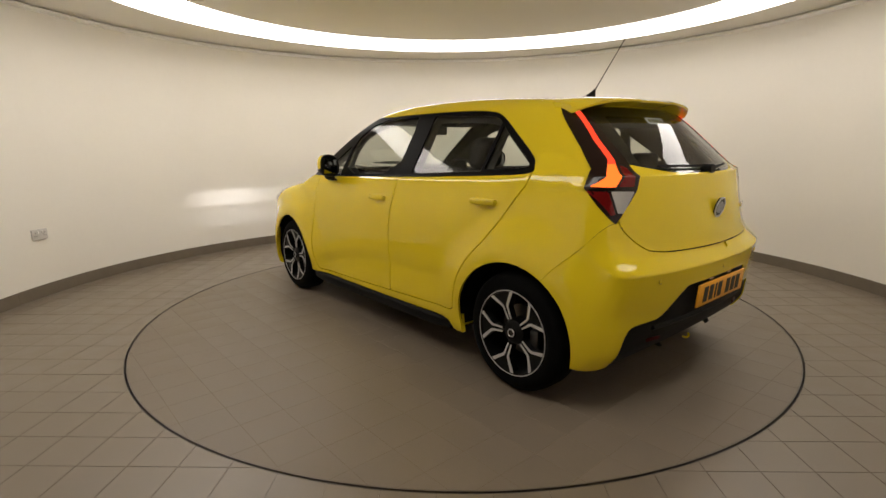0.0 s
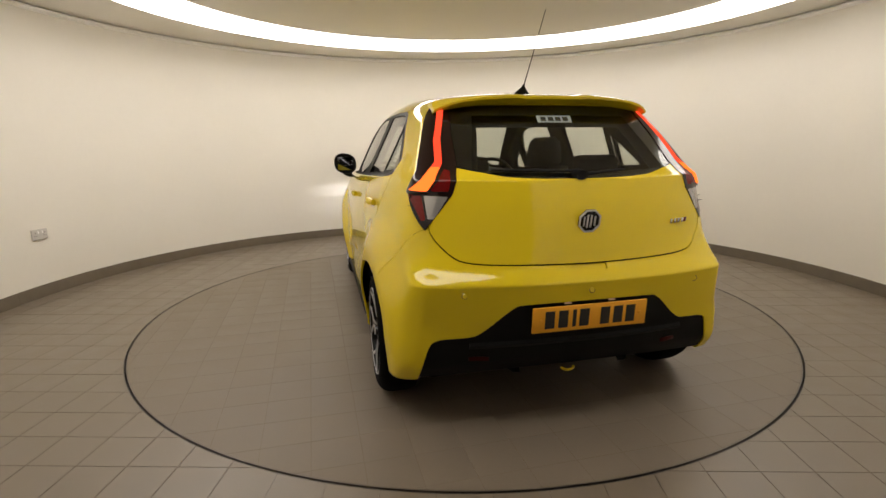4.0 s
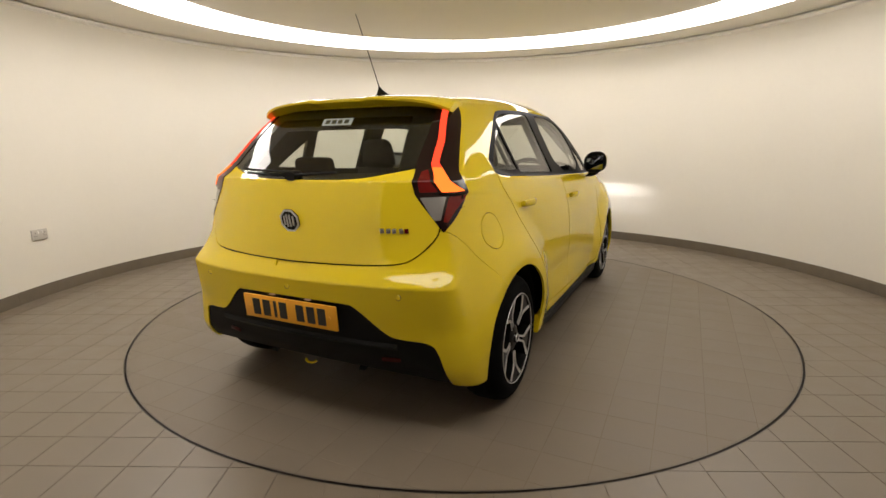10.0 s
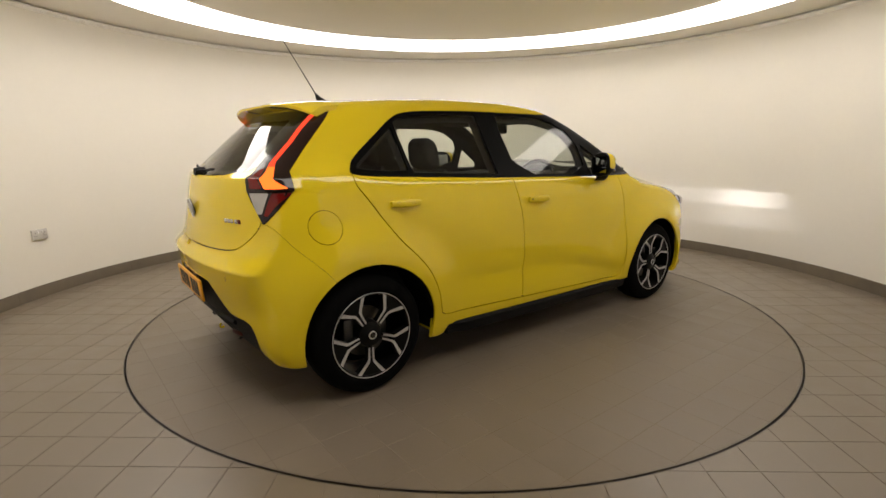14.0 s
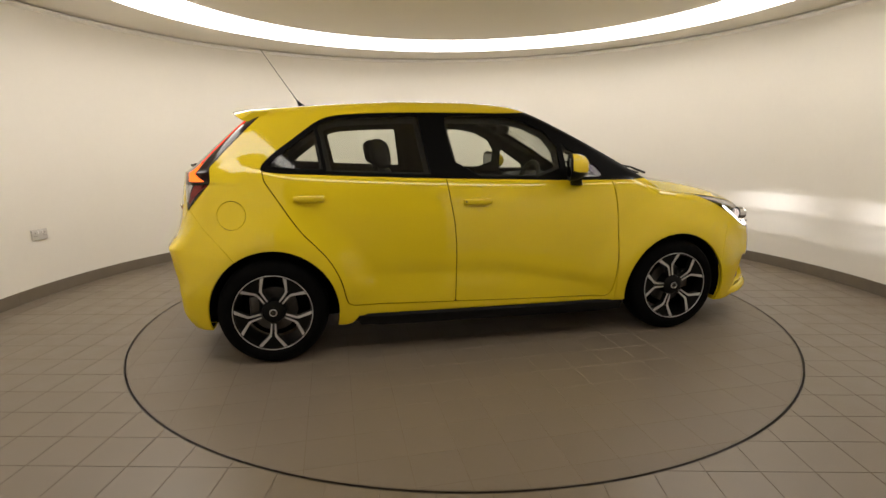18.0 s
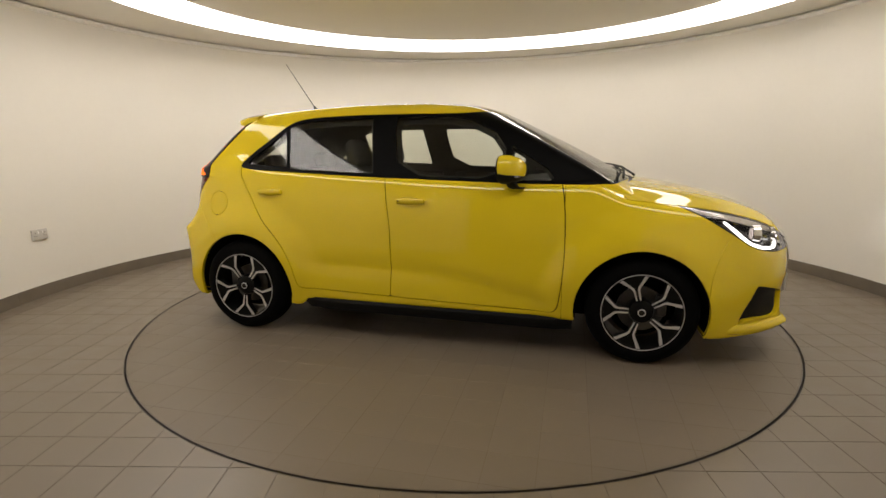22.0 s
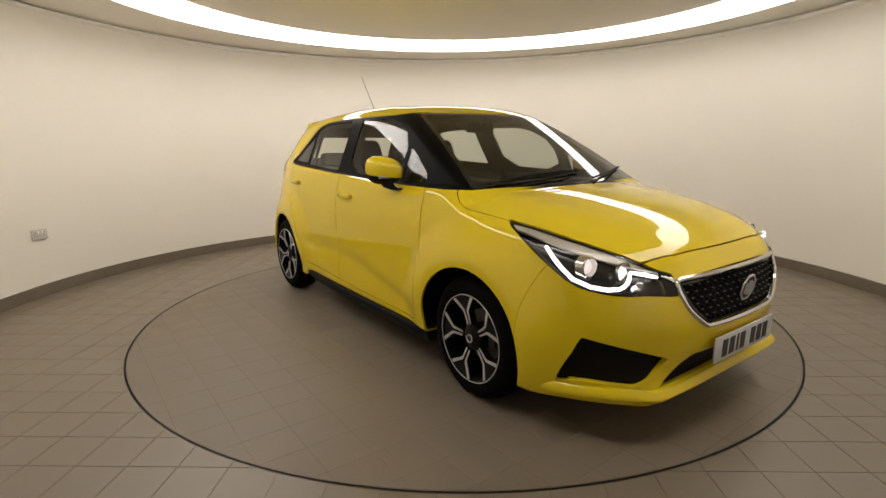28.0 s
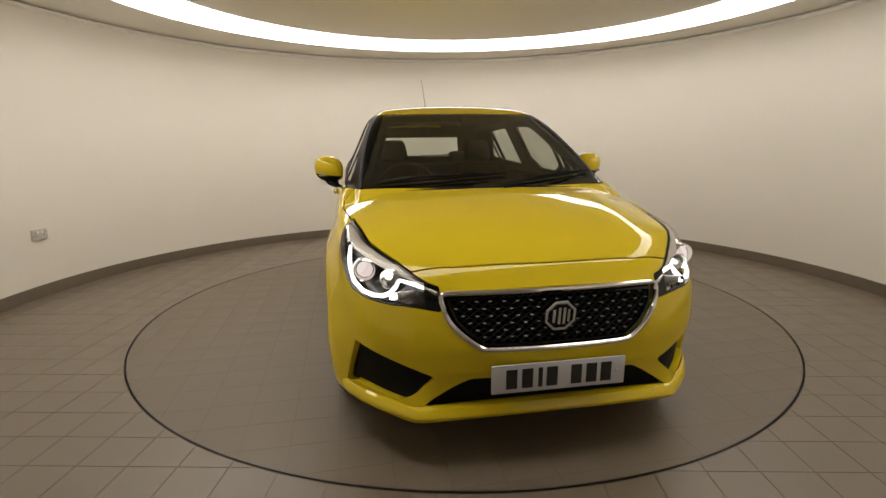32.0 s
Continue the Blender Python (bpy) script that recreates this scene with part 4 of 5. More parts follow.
for x, s, a in ((0.0, -1, 266.0), (0.0, 1, 290.0), (WB, -1, 105.0), (WB, 1, 115.0)):
    wheel(x, s, a)

# wheel wells
for (cx, cz), nm in ((ARCH_R, "rear"), (ARCH_F, "front")):
    rings = []
    for yy in (0.50, 0.78, 0.815):
        rings.append([(cx + (R_ARCH + 0.006) * math.cos(radians(a)), yy, cz + (R_ARCH + 0.006) * math.sin(radians(a))) for a in range(-6, 187, 6)])
    n = len(rings[0])
    vv = [q for r in rings for q in r]
    ff = [(i * n + j, (i + 1) * n + j, (i + 1) * n + j + 1, i * n + j + 1) for i in range(2) for j in range(n - 1)]
    ff.append(tuple(range(n)))
    add_pair("wheel_well", (vv, ff), M_LINER, label="black wheel well liner")

# floor pan and side skirts
add("floor_pan", block((3.25, 1.30, 0.05), (1.21, 0, 0.235), 0.02), M_LINER, None, "black underbody")
# unseen tray added to keep light out from under the car
add("undertray", block((1.70, 1.60, 0.03), (1.26, 0, 0.222), 0.01), M_LINER, None, "flat black tray added under the cabin to deepen its shadow")
prof = [(0.775, 0.250), (0.842, 0.250), (0.848, 0.236), (0.838, 0.190), (0.822, 0.172), (0.775, 0.168)]
rings = []
for x in (0.44, 0.50, 0.56, 0.9, 1.3, 1.7, 2.05, 2.12, 2.15):
    k = 0.0 if 0.5 < x < 2.1 else 0.012
    rings.append([(x + (0.05 * (0.25 - z) / 0.08 if x < 0.6 else 0), y - k, z + k * 0.3 + curve(np.array([x]), (0.4, 2.2), (0.012, -0.006))[0]) for y, z in prof])
add_pair("side_skirt", loft(rings), M_BLACK, label="black plastic side skirt")
kick = []
for x, z0 in ((0.0, 0.208), (0.400, 0.206), (0.436, 0.212), (0.470, 0.240), (0.50, 0.268)):
    yo = min(side_y(max(x, 0.372), 0.30) - 0.006, 0.852)
    ring_ = [(yo - 0.03, 0.305), (yo - 0.004, 0.305), (yo, 0.285), (yo - 0.001, z0 + 0.014), (yo - 0.010, z0), (yo - 0.03, z0)]
    kick.append([(x or ARCH_R[0] + math.sqrt((R_ARCH + 0.001) ** 2 - (z - ARCH_R[1]) ** 2), y, z) for y, z in ring_])
add_pair("sill_end", loft(kick), M_PAINT, label="yellow sill end piece")

# -- front lip: a thin blade along the bumper's lower edge --
lip = [(3.343, 0.0), (3.344, 0.14), (3.344, 0.28), (3.341, 0.40), (3.337, 0.49), (3.333, 0.518), (3.322, 0.538), (3.275, 0.592), (3.205, 0.664), (3.12, 0.730), (3.03, 0.785), (2.96, 0.806), (2.888, 0.822)]
lip = [(x, -y) for x, y in lip[:0:-1]] + lip
rows = []
for i, (x, y) in enumerate(lip):
    a, b = lip[max(i - 1, 0)], lip[min(i + 1, len(lip) - 1)]
    d = Vector((b[0] - a[0], b[1] - a[1])).normalized()
    nx, ny = d.y, -d.x
    k = curve(np.array([abs(y)]), (0.55, 0.80), (1.0, 0.35))[0]
    rows.append([(x + nx * o * k, y + ny * o * k, z) for o, z in ((-0.034, 0.258), (-0.016, 0.251), (-0.003, 0.237), (0.002, 0.224), (0.001, 0.217), (-0.006, 0.209), (-0.03, 0.203), (-0.07, 0.200))])
add("front_lip", loft(rows), M_PAINT, front_bumper, "sharp yellow lower lip", 25)

# -- spoiler --
rows = []
for i in range(33):
    y = -0.545 + 1.09 * i / 32
    a = abs(y) / 0.545
    tip = -0.235 + 0.055 * a ** 2 + 0.05 * a ** 8
    drop = 0.030 * a ** 2 + 0.03 * a ** 8
    groove = 0.006 * (1 if abs(y) < 0.15 else 0)
    xr = 0.05 - 0.03 * a
    z0 = float(roof(np.array([xr]), np.array([y]))[0]) + 0.004 - 0.012 * a ** 8
    zt = 1.447 - drop - groove
    rows.append([(xr, y, z0), (xr - 0.10, y, (z0 * 0.62 + zt * 0.38) + 0.004 - groove * 0.5), (tip + 0.02, y, zt + 0.001), (tip, y, zt - 0.006), (tip + 0.004, y, zt - 0.016), (tip + 0.05, y, zt - 0.026),
                 (-0.06 + 0.02 * a, y, zt - 0.046), (xr - 0.02, y, z0 - 0.03)])
add("rear_spoiler", loft(rows), M_PAINT, None, "yellow roof spoiler over the rear screen")
add_pair("spoiler_lamp_end", block((0.10, 0.010, 0.026), (-0.080, 0.492, 1.388), 0.004, rot=Euler((0, radians(-38), radians(10))).to_matrix()), M_REDGLOW, label="glowing red end of the tail lamp")
add("brake_light", block((0.012, 0.22, 0.018), (-0.085, 0, 1.40), 0.003), M_REDLENS, None, "dark red high brake light")

# -- aerial --
ax, az = 0.165, float(roof(np.array([0.165]), np.array([0.0]))[0])
add("aerial_base", loft([oval(ax + 0.03, 0, az + 0.004, 0.034, 0.055, 2.2, 16, "z")[::1], oval(ax + 0.01, 0, az + 0.016, 0.024, 0.035, 2.2, 16, "z"), oval(ax - 0.012, 0, az + 0.04, 0.010, 0.010, 2.2, 16, "z"), oval(ax - 0.018, 0, az + 0.052, 0.006, 0.006, 2.2, 16, "z")]), M_BLACK, None, "black aerial base")
add("aerial", tube([(ax - 0.018, 0, az + 0.045), (ax - 0.06, -0.004, az + 0.11), (-0.065, -0.016, 1.845)], [0.0035, 0.0028, 0.0016], 6), M_BLACK, None, "thin black raked roof aerial")

# -- mirrors --
def toed(vf):
    """The mirror's outer end sweeps back."""
    return [(x - 0.27 * (y - 0.83), y, z) for x, y, z in vf[0]], vf[1]


def mirror():
    rings = []
    for x, ry, rz, dz, dy in ((1.752, 0.084, 0.068, 0.0, 0.0), (1.748, 0.090, 0.076, 0.0, 0.0), (1.756, 0.094, 0.080, 0.0, 0.0), (1.80, 0.093, 0.078, 0.0, 0.0), (1.838, 0.082, 0.064, 0.002, -0.004), (1.862, 0.056, 0.040, 0.004, -0.008), (1.870, 0.024, 0.016, 0.005, -0.01)):
        rings.append([(px, py, pz + 0.10 * (py - 0.858)) for px, py, pz in oval(x, 0.860 + dy, 1.085 + dz, ry * 0.93, rz, 2.5, 28)])
    v, f = loft(rings)
    V = np.array(v)
    split = np.minimum(V[:, 2] - 0.12 * (V[:, 1] - 0.858) - 1.050, V[:, 0] - 1.757)
    return clip(V, f, -split), clip(V, f, split)


up, dn = mirror()
mc = add_pair("door_mirror", toed((up[0].tolist(), up[1])), M_PAINT, None, "yellow door mirror cap")
add_pair("mirror_base", toed((dn[0].tolist(), dn[1])), M_BLACK, mc, "black mirror underside")
add_pair("mirror_arm", loft([oval(1.785, 0.858, 1.03, 0.030, 0.040, 2.4, 14, "z"), oval(1.80, 0.835, 0.992, 0.032, 0.036, 2.4, 14, "z"), oval(1.82, 0.80, 0.975, 0.035, 0.03, 2.4, 14, "z"), oval(1.83, 0.78, 0.985, 0.035, 0.02, 2.4, 14, "z")]), M_BLACK, mc, "black mirror arm")
add_pair("mirror_glass", toed(block((0.004, 0.124, 0.106), (1.7475, 0.860, 1.085), 0.0015)), M_MIRROR, mc, "mirror glass")
add_pair("indicator", toed(block((0.02, 0.095, 0.014), (1.850, 0.872, 1.050), 0.005)), M_LENS, mc, "clear indicator lens")

# -- door handles --
for key, x0, z0 in (("rear", 0.232, 0.936), ("front", 1.190, 0.894)):
    yy = side_y(x0, z0)
    rings = []
    for i in range(9):
        t = i / 8
        x = x0 - 0.083 + 0.166 * t
        bow = 0.014 + 0.016 * math.sin(math.pi * t)
        h = 0.014 + 0.004 * math.sin(math.pi * t)
        rings.append(oval(x, side_y(x, z0) + bow, z0 + 0.004, 0.010, h, 2.5, 12))
    hd_ = (doors[key, "left"], doors[key, "right"])
    add_pair("door_handle", loft(rings), M_PAINT, hd_, "yellow pull handle")
    for e in (-0.07, 0.07):
        add_pair("handle_foot", block((0.026, 0.03, 0.024), (x0 + e, side_y(x0 + e, z0) + 0.004, z0), 0.004), M_PAINT, hd_)
    add_pair("handle_cup", loft([oval(x0 + 0.01, side_y(x0, z0 - 0.015) + 0.0012, z0 - 0.012, 0.055, 0.017, 2.2, 20, "y"), oval(x0 + 0.01, side_y(x0, z0 - 0.015) - 0.004, z0 - 0.012, 0.045, 0.012, 2.2, 20, "y")]), M_PAINT, hd_)
lx, ly, lz = 1.118, side_y(1.118, 0.90) + 0.026, 0.899
add("door_lock", loft([oval(lx, -ly - 0.004, lz, 0.005, 0.005, 2, 12, "y"), oval(lx, -ly + 0.004, lz, 0.005, 0.005, 2, 12, "y")]), M_BLACK, doors["front", "right"], "small black key lock")


# -- number plates: bars stand for the characters --
def number_plate(name, x, z, mat, face, lean, parent, label):
    pl = add(name, block((0.010, 0.520, 0.111), (0, 0, 0), 0.003), mat, parent, label)
    pl.matrix_basis = Matrix.Translation((x + AXLE[0], AXLE[1], z)) @ Matrix.Rotation(radians(lean), 4, "Y")
    me = pl.data
    for v in me.vertices:
        v.co = (v.co.x - AXLE[0], v.co.y - AXLE[1], v.co.z)
    spots = (-0.185, -0.125, -0.075, -0.030, 0.065, 0.125, 0.183)
    for i, y in enumerate(spots):
        w = 0.016 if i == 2 else 0.042
        o = finish("character_bar", *block((0.002, w, 0.076), (face * 0.0058, -face * y * -1.0 if face < 0 else y, 0.0), 0.0), M_INK, pl, smooth=0)
    for y in (-0.225, 0.225):
        finish("screw_cap", *loft([oval(face * 0.004, y, 0.0, 0.007, 0.007, 2, 12), oval(face * 0.008, y, 0.0, 0.005, 0.005, 2, 12)]), mat, pl)
    return pl


number_plate("rear_number_plate", -0.634, 0.518, M_YPLATE, -1, -5, car, "yellow rear number plate with dark bars")
number_plate("front_number_plate", 3.398, 0.385, M_WPLATE, 1, 2, car, "white front number plate with dark bars")
add_pair("plate_lamp", block((0.02, 0.03, 0.006), (-0.622, 0.10, 0.580), 0.002), glow("plate_lamp_glow", (1.0, 0.6, 0.3), 0.25), (rear_bumper, rear_bumper), "small glowing number plate lamp")
add("plate_backing", block((0.03, 0.40, 0.05), (3.375, 0, 0.385), 0.008), M_PAINT, front_bumper, "yellow plate holder bar")


# -- octagon emblems, drawn plain --
def emblem(x, z, r, lean, face, parent):
    n = 8
    def ringpts(rad, dx):
        return [(dx, rad * math.cos(math.pi / 8 + k * math.pi / 4), rad * math.sin(math.pi / 8 + k * math.pi / 4)) for k in range(n)]
    order = 1 if face > 0 else -1
    base = finish("emblem", *loft([ringpts(r, 0.0)[::order], ringpts(r, face * 0.006)[::order], ringpts(r * 0.95, face * 0.008)[::order]]), M_GLOSSBLACK, parent, "black and chrome octagonal emblem", 20)
    base.matrix_basis = Matrix.Translation((x + AXLE[0], AXLE[1], z)) @ Matrix.Rotation(radians(lean), 4, "Y")
    v, f = [], []
    for rad, dx in ((r, 0.004), (r * 0.99, 0.011), (r * 0.86, 0.011), (r * 0.84, 0.004)):
        v += ringpts(rad, face * dx)
    for a in range(3):
        for k in range(n):
            q = (a * n + k, a * n + (k + 1) % n, (a + 1) * n + (k + 1) % n, (a + 1) * n + k)
            f.append(q[::-1] if face > 0 else q)
    finish("emblem_rim", v, f, M_SATIN, base, "chrome octagon rim", 20)
    for dy, w in ((-0.42, 0.14), (-0.08, 0.14), (0.22, 0.14), (0.50, 0.12)):
        finish("emblem_bar", *block((0.006, w * r, (1.05 if abs(dy) < 0.3 else 0.80) * r), (face * 0.010, dy * r, 0), 0.001), M_SATIN, base, smooth=0)
    return base


emblem(surf_x(tail, 0.0, 0.913) - 0.007, 0.913, 0.052, -11, -1, car)
# small model badge as plain chrome strokes
for i, y in enumerate((-0.43, -0.455, -0.478, -0.505, -0.525)):
    o = finish("badge_stroke", *block((0.004, 0.017, 0.020), (0, 0, 0), 0.001), M_CHROME if i < 4 else M_REDLENS, hatch)
    o.matrix_basis = Matrix.Translation((surf_x(tail, y, 0.885) - 0.006 + AXLE[0], y + AXLE[1], 0.885)) @ Matrix.Rotation(radians(-8), 4, "Y") @ Matrix.Rotation(radians(24), 4, "Z")

# -- grille --
M_STUD = material("grille_stud_grey", (0.16, 0.16, 0.155), 0.3, 0.7)
back = pushed(*gp, -0.035)
finish("grille_back", *[local(q) if i == 0 else q for i, q in enumerate(mirrored(back, gp[1], True))], M_LINER, front_bumper, "black grille backing")
# chrome frame: a band along the grille's edge
loop = [(y, z) for y, z in GRILLE if y >= 0.0]
loop = [(-y, z) for y, z in loop[::-1]] + loop
loop = [(surf_x(nose, y, z) - 0.001, y, z + 0.045 * (0.60 - z)) for y, z in loop]
grille = add("grille_frame", tube(loop, 0.0105, 10, True), M_CHROME, None, "chrome grille surround")
inner_edge = clip(*clip(*gp, -(f_grille(gp[0]) + 0.028)), f_grille(clip(*gp, -(f_grille(gp[0]) + 0.028))[0]) + 0.019)
sheet("grille_lip", *inner_edge, M_GLOSSBLACK, "both", 0.03, grille, "black inner lip", -0.006)


def in_grille(y, z, m=0.030):
    return sd_poly(np.array([[abs(y), z]]), GRILLE)[0] < -m


for r in range(8):
    z = 0.512 + r * 0.0255
    for k in range(-9, 10):
        y = (k + 0.5 * (r % 2)) * 0.050
        if in_grille(y, z, 0.032):
            x = surf_x(nose, y, z) - 0.012
            o = finish("grille_stud", *block((0.008, 0.013, 0.0034), (x + AXLE[0], y + AXLE[1], z), 0.0015, 1), M_STUD, grille, smooth=0)
for r in range(15):
    z = 0.500 + r * 0.0128
    pts = []
    for k in range(-26, 27):
        y = k * 0.01725
        if in_grille(y, z + 0.004, 0.019):
            pts.append((surf_x(nose, y, z) - 0.020, y, z + (0.0055 if (k + r) % 2 else -0.0055)))
    if len(pts) > 2:
        add("grille_mesh", tube(pts, 0.0028, 5), M_BLACK, grille, smooth=0)
eb = emblem(surf_x(nose, 0, 0.612) + 0.002, 0.612, 0.062, 10, 1, car)
add_pair("chrome_wing", loft([oval(3.300, 0.440, 0.694, 0.008, 0.008, 2, 10), oval(3.292, 0.452, 0.700, 0.007, 0.007, 2, 10), oval(3.270, 0.482, 0.712, 0.003, 0.003, 2, 10)]), M_CHROME, (front_bumper, front_bumper), "chrome wing between grille and headlamp")

# -- headlamps --
M_BEAM = glow("beam_glow", (1.0, 0.96, 0.96), 80000.0)
M_HOT = glow("hot_spot_glow", (1.0, 0.95, 0.95), 230000.0)


def f_brow(V):
    x, y, z = V.T
    return curve(x, (2.6, 2.75, 2.9, 3.05, 3.2, 3.4), (0.878, 0.866, 0.836, 0.794, 0.745, 0.680)) - z


for which, s in (("left", 1), ("right", -1)):
    hl = sheet("headlamp", *clip(hv, hf, f_head(hv) + 0.004), M_BEZEL, which, 0.0, None, "lit headlamp with a white daytime running strip", -0.052)
    sheet("headlamp_rim", *clip(hv, hf, -(f_head(hv) + 0.0045)), M_GLOSSBLACK, which, 0.02, hl, "black lamp rim", -0.001)
    sheet("lamp_cover", *clip(hv, hf, f_head(hv) + 0.004), M_CLEAR, which, 0.0, hl, "clear lamp cover").visible_shadow = False
    brow = clip(hv, hf, f_brow(hv))
    sheet("lamp_brow", *brow, M_BROW, which, 0.01, hl, "silver inner brow", -0.007)
    sheet("lamp_end", *clip(hv, hf, hv[:, 1] - 0.482), M_GLOSSBLACK, which, 0.0, hl, "black inner end of the lamp", 0.0012)
    path = [(2.906, 0.742, 0.809), (2.954, 0.748, 0.769), (2.992, 0.746, 0.736), (3.044, 0.734, 0.695), (3.111, 0.702, 0.670), (3.160, 0.662, 0.663), (3.188, 0.626, 0.666), (3.199, 0.600, 0.680), (3.196, 0.580, 0.700), (3.189, 0.566, 0.723)]
    path2 = [(3.189, 0.566, 0.724), (3.219, 0.517, 0.714), (3.247, 0.470, 0.700)]
    for q in (path, path2):
        pts = [(a, s * b, c) for a, b, c in q]
        add("running_light", tube(pts, [0.0060] + [0.0085] * (len(pts) - 2) + [0.006], 8), M_WHITEGLOW, hl, "glowing white running light strip")
    add("projector_ring", (lambda vf: ([(3.055 + z, s * 0.690 + x, 0.745 + y) for x, y, z in vf[0]], vf[1]))(lathe([(0.046, 0.0), (0.046, 0.035), (0.040, 0.040), (0.034, 0.02), (0.034, 0.0)], 40)), M_CHROME, hl, "chrome ring of the main lamp")
    add("projector_lens", (lambda vf: ([(3.072 + z, s * 0.690 + x, 0.745 + y) for x, y, z in vf[0]], vf[1]))(lathe([(0.0, 0.020), (0.012, 0.018), (0.024, 0.012), (0.032, 0.0)], 32)), glow("main_lamp_glow", (1.0, 0.84, 0.78), 1.2), hl, "bright main lamp lens")
    add("reflector", (lambda vf: ([(3.158 + z, s * 0.600 + x, 0.730 + y) for x, y, z in vf[0]], vf[1]))(lathe([(0.040, 0.030), (0.034, 0.012), (0.018, 0.002), (0.0, 0.0)], 32)), M_CHROME, hl, "chrome reflector bowl")
    # a slit lamp in a black box: its beam has a flat top and falls on the wall ahead
    bx, by, bz = 3.178, s * 0.592, 0.678
    for nm, mat, w, h, g, lab in (("beam_source", M_BEAM, 0.012, 0.002, 0.010, "white-hot low beam source"), ("hot_spot_source", M_HOT, 0.010, 0.001, 0.0028, "small white-hot centre of the low beam")):
        cz = bz if nm == "beam_source" else bz - 0.016
        slit = [(bx, by + a, cz + b) for a, b in ((-w, 0.0), (w, 0.0), (w, h), (-w, h))]
        add(nm, (slit, [(0, 1, 2, 3)]), mat, hl, lab, 0)
        w *= 1.2
        shade = [(x, by + a, cz + b) for x in (bx - 0.002, bx + 0.046) for a, b in ((-w, -g), (w, -g), (w, h + 0.0014), (-w, h + 0.0014))]
        add("beam_shade", (shade, [(0, 1, 2, 3), (0, 4, 5, 1), (1, 5, 6, 2), (2, 6, 7, 3), (3, 7, 4, 0)]), M_LINER, hl, "black beam shade", 0)
    add("reflector_bulb", (lambda vf: ([(3.164 + z, s * 0.600 + x, 0.730 + y) for x, y, z in vf[0]], vf[1]))(lathe([(0.0, 0.014), (0.007, 0.010), (0.009, 0.0)], 16)), M_WHITEGLOW, hl, "small glowing bulb")
    add("indicator_bowl", block((0.03, 0.09, 0.03), (3.215, s * 0.535, 0.675), 0.008, rot=Euler((0, 0, radians(-28 * s))).to_matrix()), M_LENS, hl, "clear indicator bowl")

# -- wipers --
def wiper(pts, blade, parent, lab):
    w = add("wiper", tube(pts, [0.008, 0.007, 0.006, 0.004][:len(pts)], 8), M_BLACK, parent, lab)
    add("wiper_blade", tube(blade, 0.006, 6), M_BLACK, w, "black rubber wiper blade")


def on_screen(y, z, lift=0.012):
    lo, hi = 1.5, 2.7
    for _ in range(40):
        m = (lo + hi) / 2
        if float(screen(np.array([m]), np.array([y]), np.array([z]))[0]) < 0:
            lo = m
        else:
            hi = m
    return (lo + lift * 0.5, y, z + lift)


wiper([on_screen(-0.60, 1.0, 0.03), on_screen(-0.40, 1.025, 0.034), on_screen(-0.10, 1.045, 0.03), on_screen(0.0, 1.05, 0.02)], [on_screen(-0.58 + 0.06 * k, 1.018 + 0.004 * k, 0.012) for k in range(12)], car, "black windscreen wiper")
wiper([on_screen(0.05, 0.99, 0.02), on_screen(0.25, 1.02, 0.034), on_screen(0.42, 1.04, 0.03), on_screen(0.55, 1.055, 0.02)], [on_screen(0.12 + 0.05 * k, 1.02 + 0.004 * k, 0.012) for k in range(11)], car, "black windscreen wiper")
cowl = [[(2.50 - 0.30 * y * y, y, 1.002 - 0.03 * y * y), (2.50 - 0.30 * y * y, y, 0.985), (2.40 - 0.30 * y * y, y, 1.0), (2.40 - 0.30 * y * y, y, 1.035 - 0.02 * y * y)] for y in np.linspace(-0.66, 0.66, 23)]
add("cowl", loft(cowl), M_BLACK, ws, "black plastic cowl below the windscreen")
rp = lambda y, z, d=0.012: (surf_x(tail, y, z) - d, y, z)
wiper([rp(0.02, 1.098, 0.03), rp(-0.05, 1.105, 0.034), rp(-0.20, 1.115, 0.03)], [rp(0.02 - 0.045 * k * -1, 1.112 + 0.001 * k, 0.016) for k in range(9)], car, "black rear wiper")
add("wiper_hub", loft([oval(surf_x(tail, 0, 1.098) - 0.04, 0.02, 1.098, 0.026, 0.020, 2.4, 16), oval(surf_x(tail, 0, 1.098) + 0.01, 0.02, 1.098, 0.03, 0.024, 2.4, 16)]), M_BLACK, hatch_glass, "black rear wiper hub")

# -- bumper small parts --
for y in (-0.53, 0.0, 0.53):
    x = surf_x(tail, y, 0.632)
    vf = lathe([(0.0, 0.002), (0.010, 0.002), (0.0115, 0.0), (0.0115, -0.006)], 20)
    add("parking_sensor", ([(x - z, y + a, 0.632 + b) for a, b, z in vf[0]], vf[1]), M_PAINT, rear_bumper, "small round parking sensor")
    vf = lathe([(0.0115, 0.0016), (0.0135, 0.0016)], 20)
    add("sensor_gap", ([(x - z + 0.001, y + a, 0.632 + b) for a, b, z in vf[0]], vf[1]), M_GAP, rear_bumper)
add_pair("reflector_strip", block((0.008, 0.085, 0.018), (surf_x(tail, 0.455, 0.335) - 0.001, 0.455, 0.335), 0.003, rot=Euler((0, 0, radians(-14))).to_matrix()), M_REFLECTOR, (rear_bumper, rear_bumper), "dark red rear reflector")
add("tow_eye", tube([(-0.49 + 0.012 * math.sin(t), 0.02 + 0.03 * math.cos(t), 0.232 + 0.010 * math.sin(t)) for t in np.linspace(math.pi, 2 * math.pi, 9)], 0.006, 8), M_PAINT, rear_bumper, "yellow towing eye")
